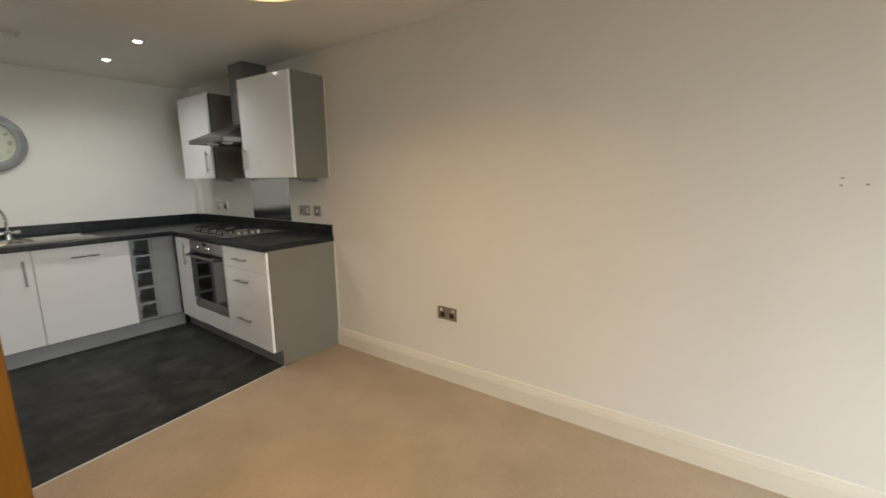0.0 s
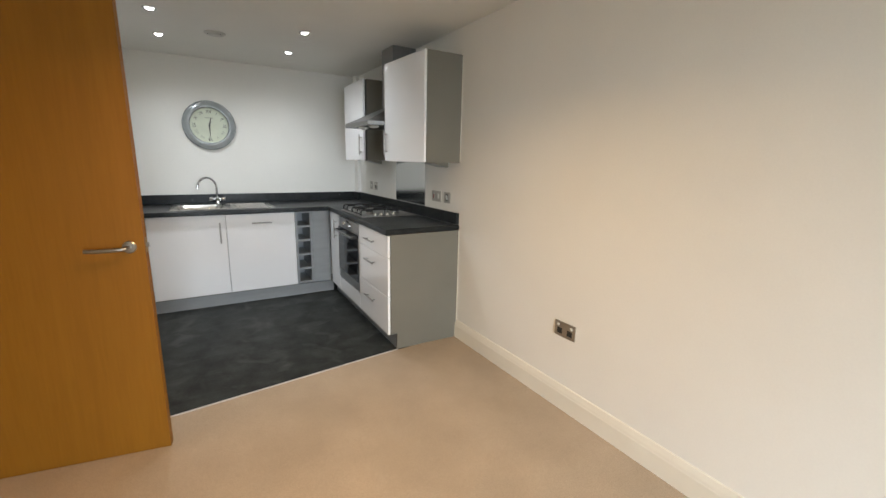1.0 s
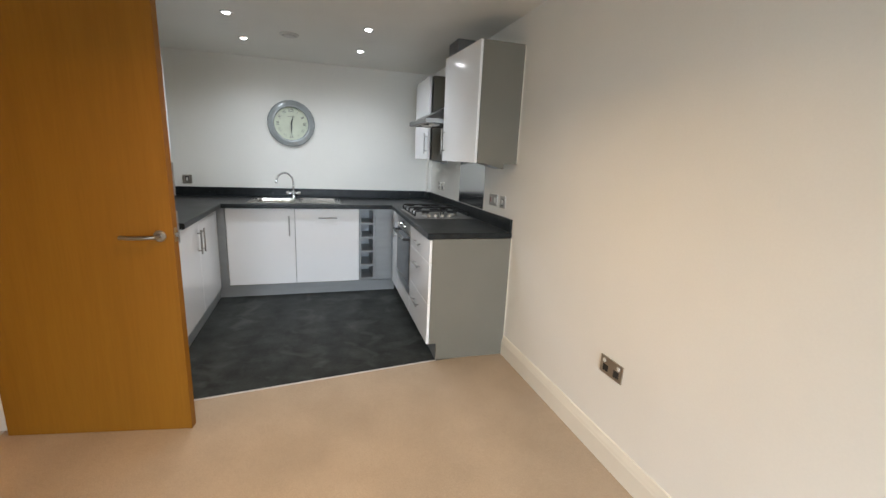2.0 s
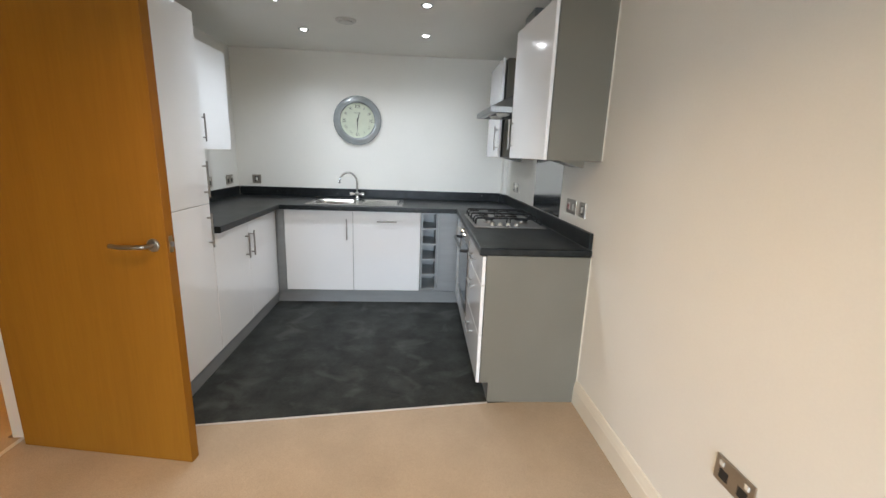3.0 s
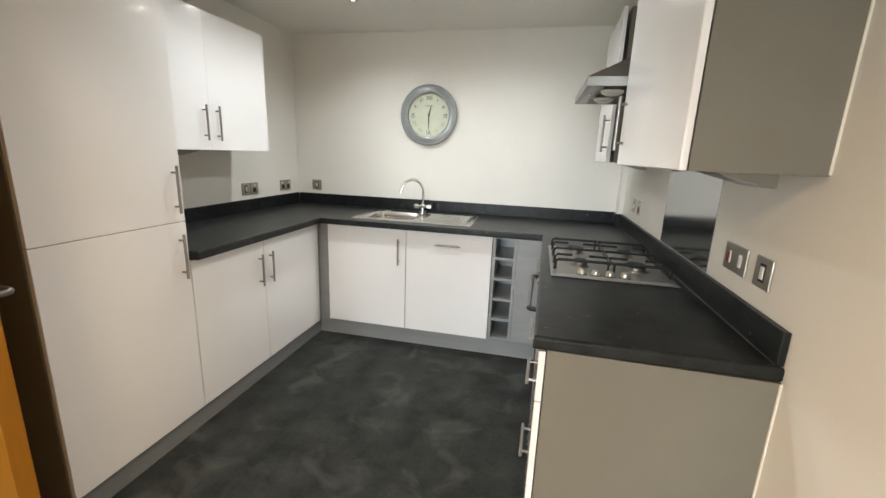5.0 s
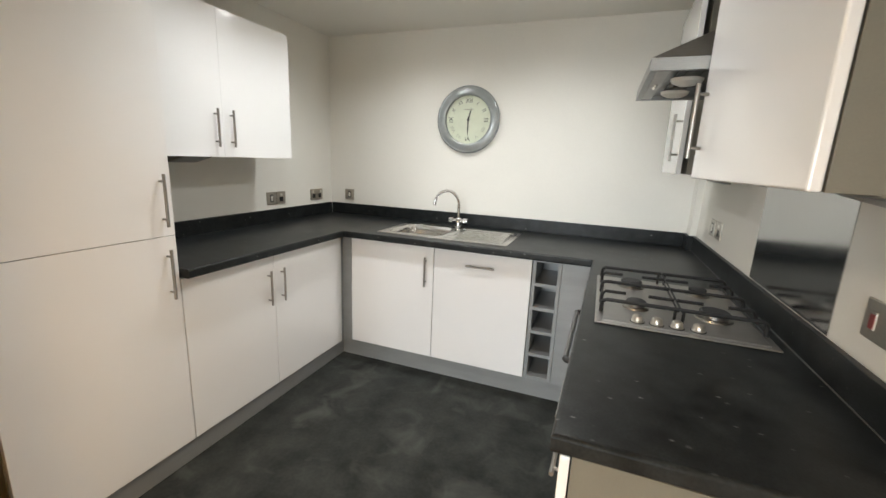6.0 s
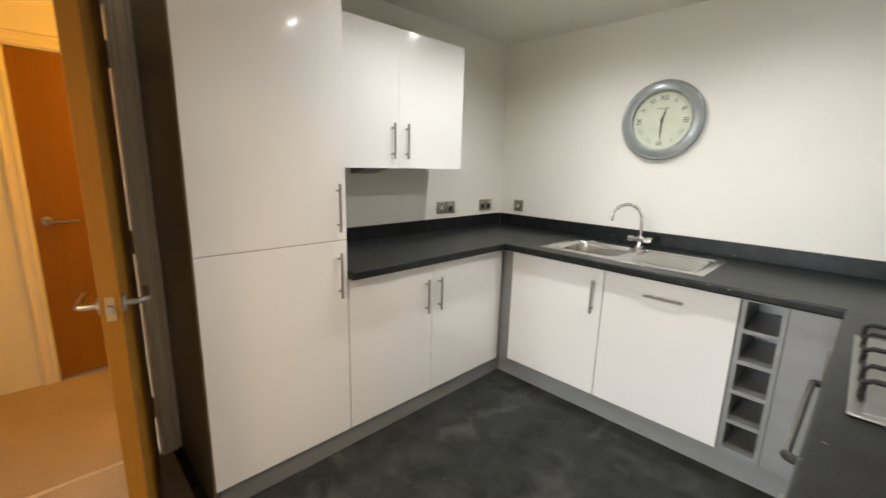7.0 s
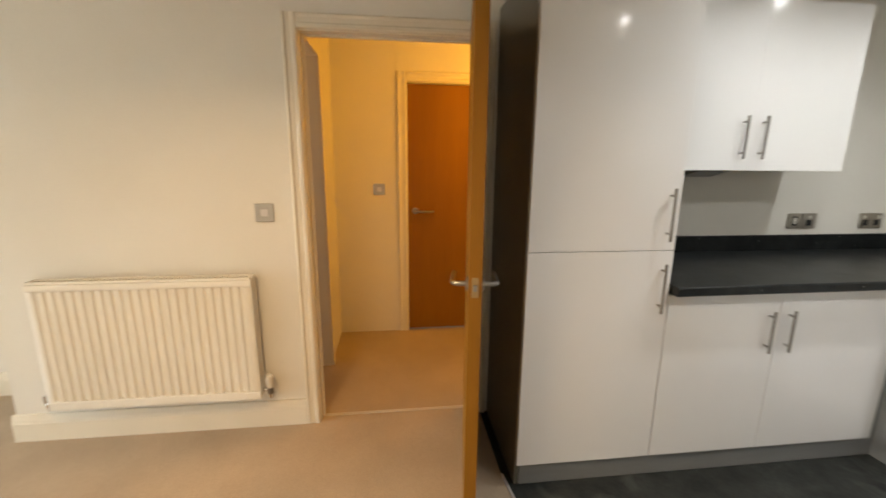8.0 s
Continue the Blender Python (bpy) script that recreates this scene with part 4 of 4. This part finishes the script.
# ---------------------------------------------------------------- clock
CX, CZ = -1.530, 1.682
clock = thing("wall_clock", (CX, BACK, CZ), "round grey-rimmed wall clock with pale Roman dial", "clock")
part("rim", lathe([(0.150, 0.002), (0.226, 0.002), (0.233, 0.008), (0.236, 0.018), (0.235, 0.025), (0.230, 0.030), (0.224, 0.032), (0.219, 0.031), (0.214, 0.0325), (0.200, 0.036), (0.186, 0.038), (0.176, 0.038), (0.172, 0.036), (0.169, 0.031), (0.168, 0.010), (0.150, 0.008)],
                  (CX, BACK, CZ), "-Y", 72), PEWTER, clock, "glossy grey moulded rim")
face = part("dial", cyl((CX, BACK - 0.001, CZ), (CX, BACK - 0.012, CZ), 0.1685, n=64), DIAL, clock, "pale green dial")


def flat_text(body, size, mat, parent, place, turn):
    cu = bpy.data.curves.new("numeral", "FONT")
    cu.body, cu.size, cu.align_x, cu.align_y, cu.extrude = body, size, "CENTER", "CENTER", 0.0004
    tmp = bpy.data.objects.new("numeral", cu)
    scene.collection.objects.link(tmp)
    bpy.context.view_layer.update()
    me = bpy.data.meshes.new_from_object(tmp.evaluated_get(bpy.context.evaluated_depsgraph_get()))
    bpy.data.objects.remove(tmp)
    me.materials.clear()
    me.materials.append(mat)
    ob = new("numeral", me)
    ob.parent = parent
    ob.matrix_world = Matrix.Translation(place) @ Euler((radians(90), 0, 0)).to_matrix().to_4x4() @ Euler((0, 0, radians(turn))).to_matrix().to_4x4()
    return ob


for i, numeral in enumerate(("XII", "I", "II", "III", "IIII", "V", "VI", "VII", "VIII", "IX", "X", "XI")):
    a = radians(30 * i)
    bold = i % 3 == 0 or i == 2
    flat_text(numeral, 0.044 if bold else 0.036, INK if i in (0, 1, 2, 3, 6, 9, 10, 11) else PALE_INK, face,
              (CX + 0.132 * math.sin(a), BACK - 0.0126, CZ + 0.132 * math.cos(a)), -30 * i)
part("maker_mark", box((CX - 0.035, BACK - 0.0130, CZ + 0.068), (CX + 0.035, BACK - 0.0118, CZ + 0.076)), PALE_INK, face)


def clock_hand(angle, length, tail, width, depth):
    a = radians(angle)
    u, s = Vector((math.sin(a), 0, math.cos(a))), Vector((math.cos(a), 0, -math.sin(a)))
    c = Vector((CX, BACK - depth, CZ))
    bm = bmesh.new()
    pts = [c - u * tail - s * width * 0.5, c - u * tail + s * width * 0.5, c + s * width, c + u * length * 0.6 + s * width * 0.8, c + u * length, c + u * length * 0.6 - s * width * 0.8, c - s * width]
    f = [bm.verts.new(p) for p in pts]
    b = [bm.verts.new(p + Vector((0, -0.0012, 0))) for p in pts]
    bm.faces.new(f)
    bm.faces.new(b[::-1])
    for i in range(len(f)):
        j = (i + 1) % len(f)
        bm.faces.new((f[i], f[j], b[j], b[i]))
    bmesh.ops.recalc_face_normals(bm, faces=bm.faces)
    return bm


part("hour_pointer", clock_hand(14, 0.090, 0.018, 0.0052, 0.0152), INK, clock)
part("minute_pointer", clock_hand(180, 0.118, 0.022, 0.0048, 0.0172), INK, clock)
part("centre_boss", cyl((CX, BACK - 0.0115, CZ), (CX, BACK - 0.021, CZ), 0.008, n=20), INK, clock)

# ---------------------------------------------------------------- ceiling fittings
for dx, dy in DOWNLIGHTS:
    dl = thing("downlight", (dx, dy, CEIL), "lit recessed downlight with a steel rim in the ceiling", "downlight", "kitchen downlights")
    part("rim", lathe([(0.026, -0.001), (0.041, -0.001), (0.040, -0.005), (0.034, -0.007), (0.028, -0.004), (0.026, -0.001)], (dx, dy, CEIL), "Z", 32), STEEL, dl)
    part("bulb", lathe([(0.0, -0.013), (0.010, -0.012), (0.018, -0.009), (0.024, -0.003), (0.0, -0.001)], (dx, dy, CEIL), "Z", 28), BULB, dl, "bright white bulb")
vent = thing("ceiling_vent", (-1.475, 1.24, CEIL), "round white extract vent in the kitchen ceiling, shading put into its colour", "vent")
part("ring", lathe([(0.045, 0.0), (0.075, 0.0), (0.074, -0.006), (0.062, -0.014), (0.050, -0.012), (0.045, 0.0)], (-1.475, 1.24, CEIL - 0.0005), "Z", 40), VENT, vent)
part("disc", lathe([(0.0, -0.004), (0.042, -0.006), (0.044, -0.014), (0.030, -0.020), (0.0, -0.021)], (-1.475, 1.24, CEIL - 0.0005), "Z", 36), VENT, vent)
pl = thing("pendant_lamp", (LAMP[0], LAMP[1], CEIL), "warm-lit round pendant lamp hanging from the ceiling", "lamp")
part("rose", lathe([(0.0, 0.0), (0.05, 0.0), (0.048, -0.012), (0.02, -0.028), (0.0, -0.03)], (LAMP[0], LAMP[1], CEIL - 0.0005), "Z", 32), WHITE_PLASTIC, pl)
part("cord", tube([(LAMP[0], LAMP[1], CEIL - 0.028), (LAMP[0], LAMP[1], LAMP_Z + 0.17)], 0.004, 8), WHITE_PLASTIC, pl)
part("shade", lathe([(0.0, 0.175), (0.06, 0.172), (0.12, 0.150), (0.165, 0.100), (0.19, 0.040), (0.195, 0.004), (0.186, 0.004), (0.180, 0.040), (0.155, 0.095), (0.112, 0.142), (0.055, 0.163), (0.0, 0.166)],
                    (LAMP[0], LAMP[1], LAMP_Z), "Z", 56), WHITE_PLASTIC, pl, "white dome shade")
part("diffuser", lathe([(0.0, 0.0), (0.186, 0.0), (0.186, 0.006), (0.0, 0.006)], (LAMP[0], LAMP[1], LAMP_Z), "Z", 56), DOME, pl, "glowing warm diffuser")


# ---------------------------------------------------------------- radiator
def radiator():
    y0, y1, z0, z1 = -2.320, -1.352, 0.211, 0.848
    ob = thing("radiator", (LEFT + 0.05, (y0 + y1) / 2, z0), "cream ribbed panel radiator on the wall beside the door", "radiator")
    xf = LEFT + 0.092
    flutes = 23
    pitch = (y1 - y0 - 0.05) / flutes
    outline = [(y0, -0.016), (y0, 0.0), (y0 + 0.012, 0.006)]
    for i in range(flutes):
        s = y0 + 0.025 + i * pitch
        outline += [(s + pitch * 0.12, 0.006), (s + pitch * 0.30, -0.006), (s + pitch * 0.62, -0.006), (s + pitch * 0.80, 0.006)]
    outline += [(y1 - 0.012, 0.006), (y1, 0.0), (y1, -0.016)]
    part("front_panel", prism([(xf + v, u) for u, v in outline], "z", z0 + 0.045, z1 - 0.045), RADIATOR, ob)
    for a, b in ((z0, z0 + 0.045), (z1 - 0.045, z1 - 0.012)):
        part("header", box((xf - 0.016, y0, a), (xf + 0.007, y1, b), 0.006, 2), RADIATOR, ob)
    part("back_panel", box((LEFT + 0.032, y0 + 0.01, z0 + 0.01), (LEFT + 0.044, y1 - 0.01, z1 - 0.02), 0.004), RADIATOR, ob)
    for a, b in ((y0, y0 + 0.004), (y1 - 0.004, y1)):
        part("side_cover", box((LEFT + 0.030, a, z0 + 0.01), (xf - 0.004, b, z1 - 0.002), 0.001), RADIATOR, ob)
    gr = part("top_grille", box((LEFT + 0.030, y0 + 0.004, z1 - 0.012), (LEFT + 0.046, y1 - 0.004, z1), 0.002), RADIATOR, ob)
    part("frame_bar", box((xf - 0.010, y0 + 0.004, z1 - 0.012), (xf + 0.005, y1 - 0.004, z1), 0.002), RADIATOR, gr)
    n = 36
    for i in range(n):
        y = y0 + 0.01 + (y1 - y0 - 0.02) * i / (n - 1)
        part("grille_bar", box((LEFT + 0.046, y - 0.003, z1 - 0.010), (xf - 0.010, y + 0.003, z1 - 0.002)), RADIATOR, gr)
    for y in (y0 + 0.18, y1 - 0.18):
        part("bracket", box((LEFT + 0.0005, y - 0.015, z0 + 0.05), (LEFT + 0.032, y + 0.015, z1 - 0.06), 0.002), RADIATOR, ob)
    vy = y1 + 0.034
    vx = LEFT + 0.062
    part("pipe_tail", tube([(vx, y1 - 0.002, z0 + 0.035), (vx, vy, z0 + 0.035)], 0.010, 14), CHROME, ob)
    part("pipe_tail", tube([(vx, vy, z0 + 0.045), (vx, vy, z0 - 0.01), (vx - 0.01, vy, z0 - 0.02), (LEFT + 0.0, vy, z0 - 0.022)], 0.0085, 14), CHROME, ob)
    part("valve_body", cyl((vx, vy, z0 + 0.012), (vx, vy, z0 + 0.0455), 0.015, 0.016, 20, bevel=0.002), HOOD_STEEL, ob, "dull steel valve body")
    part("valve_head", lathe([(0.0, 0.0), (0.015, 0.0), (0.019, 0.012), (0.021, 0.030), (0.021, 0.058), (0.015, 0.068), (0.0, 0.069)], (vx, vy, z0 + 0.046), "Z", 28), WHITE_PLASTIC, ob, "white thermostatic valve head")
    part("pipe_tail", tube([(vx, y0 + 0.002, z0 + 0.035), (vx, y0 - 0.030, z0 + 0.035), (vx, y0 - 0.034, z0 + 0.02), (vx - 0.01, y0 - 0.034, z0 - 0.018), (LEFT + 0.0, y0 - 0.034, z0 - 0.02)], 0.0085, 14), CHROME, ob)
    part("lockshield", cyl((vx, y0 - 0.032, z0 + 0.025), (vx, y0 - 0.032, z0 + 0.066), 0.012, 0.011, 18, bevel=0.002), CHROME, ob)


radiator()
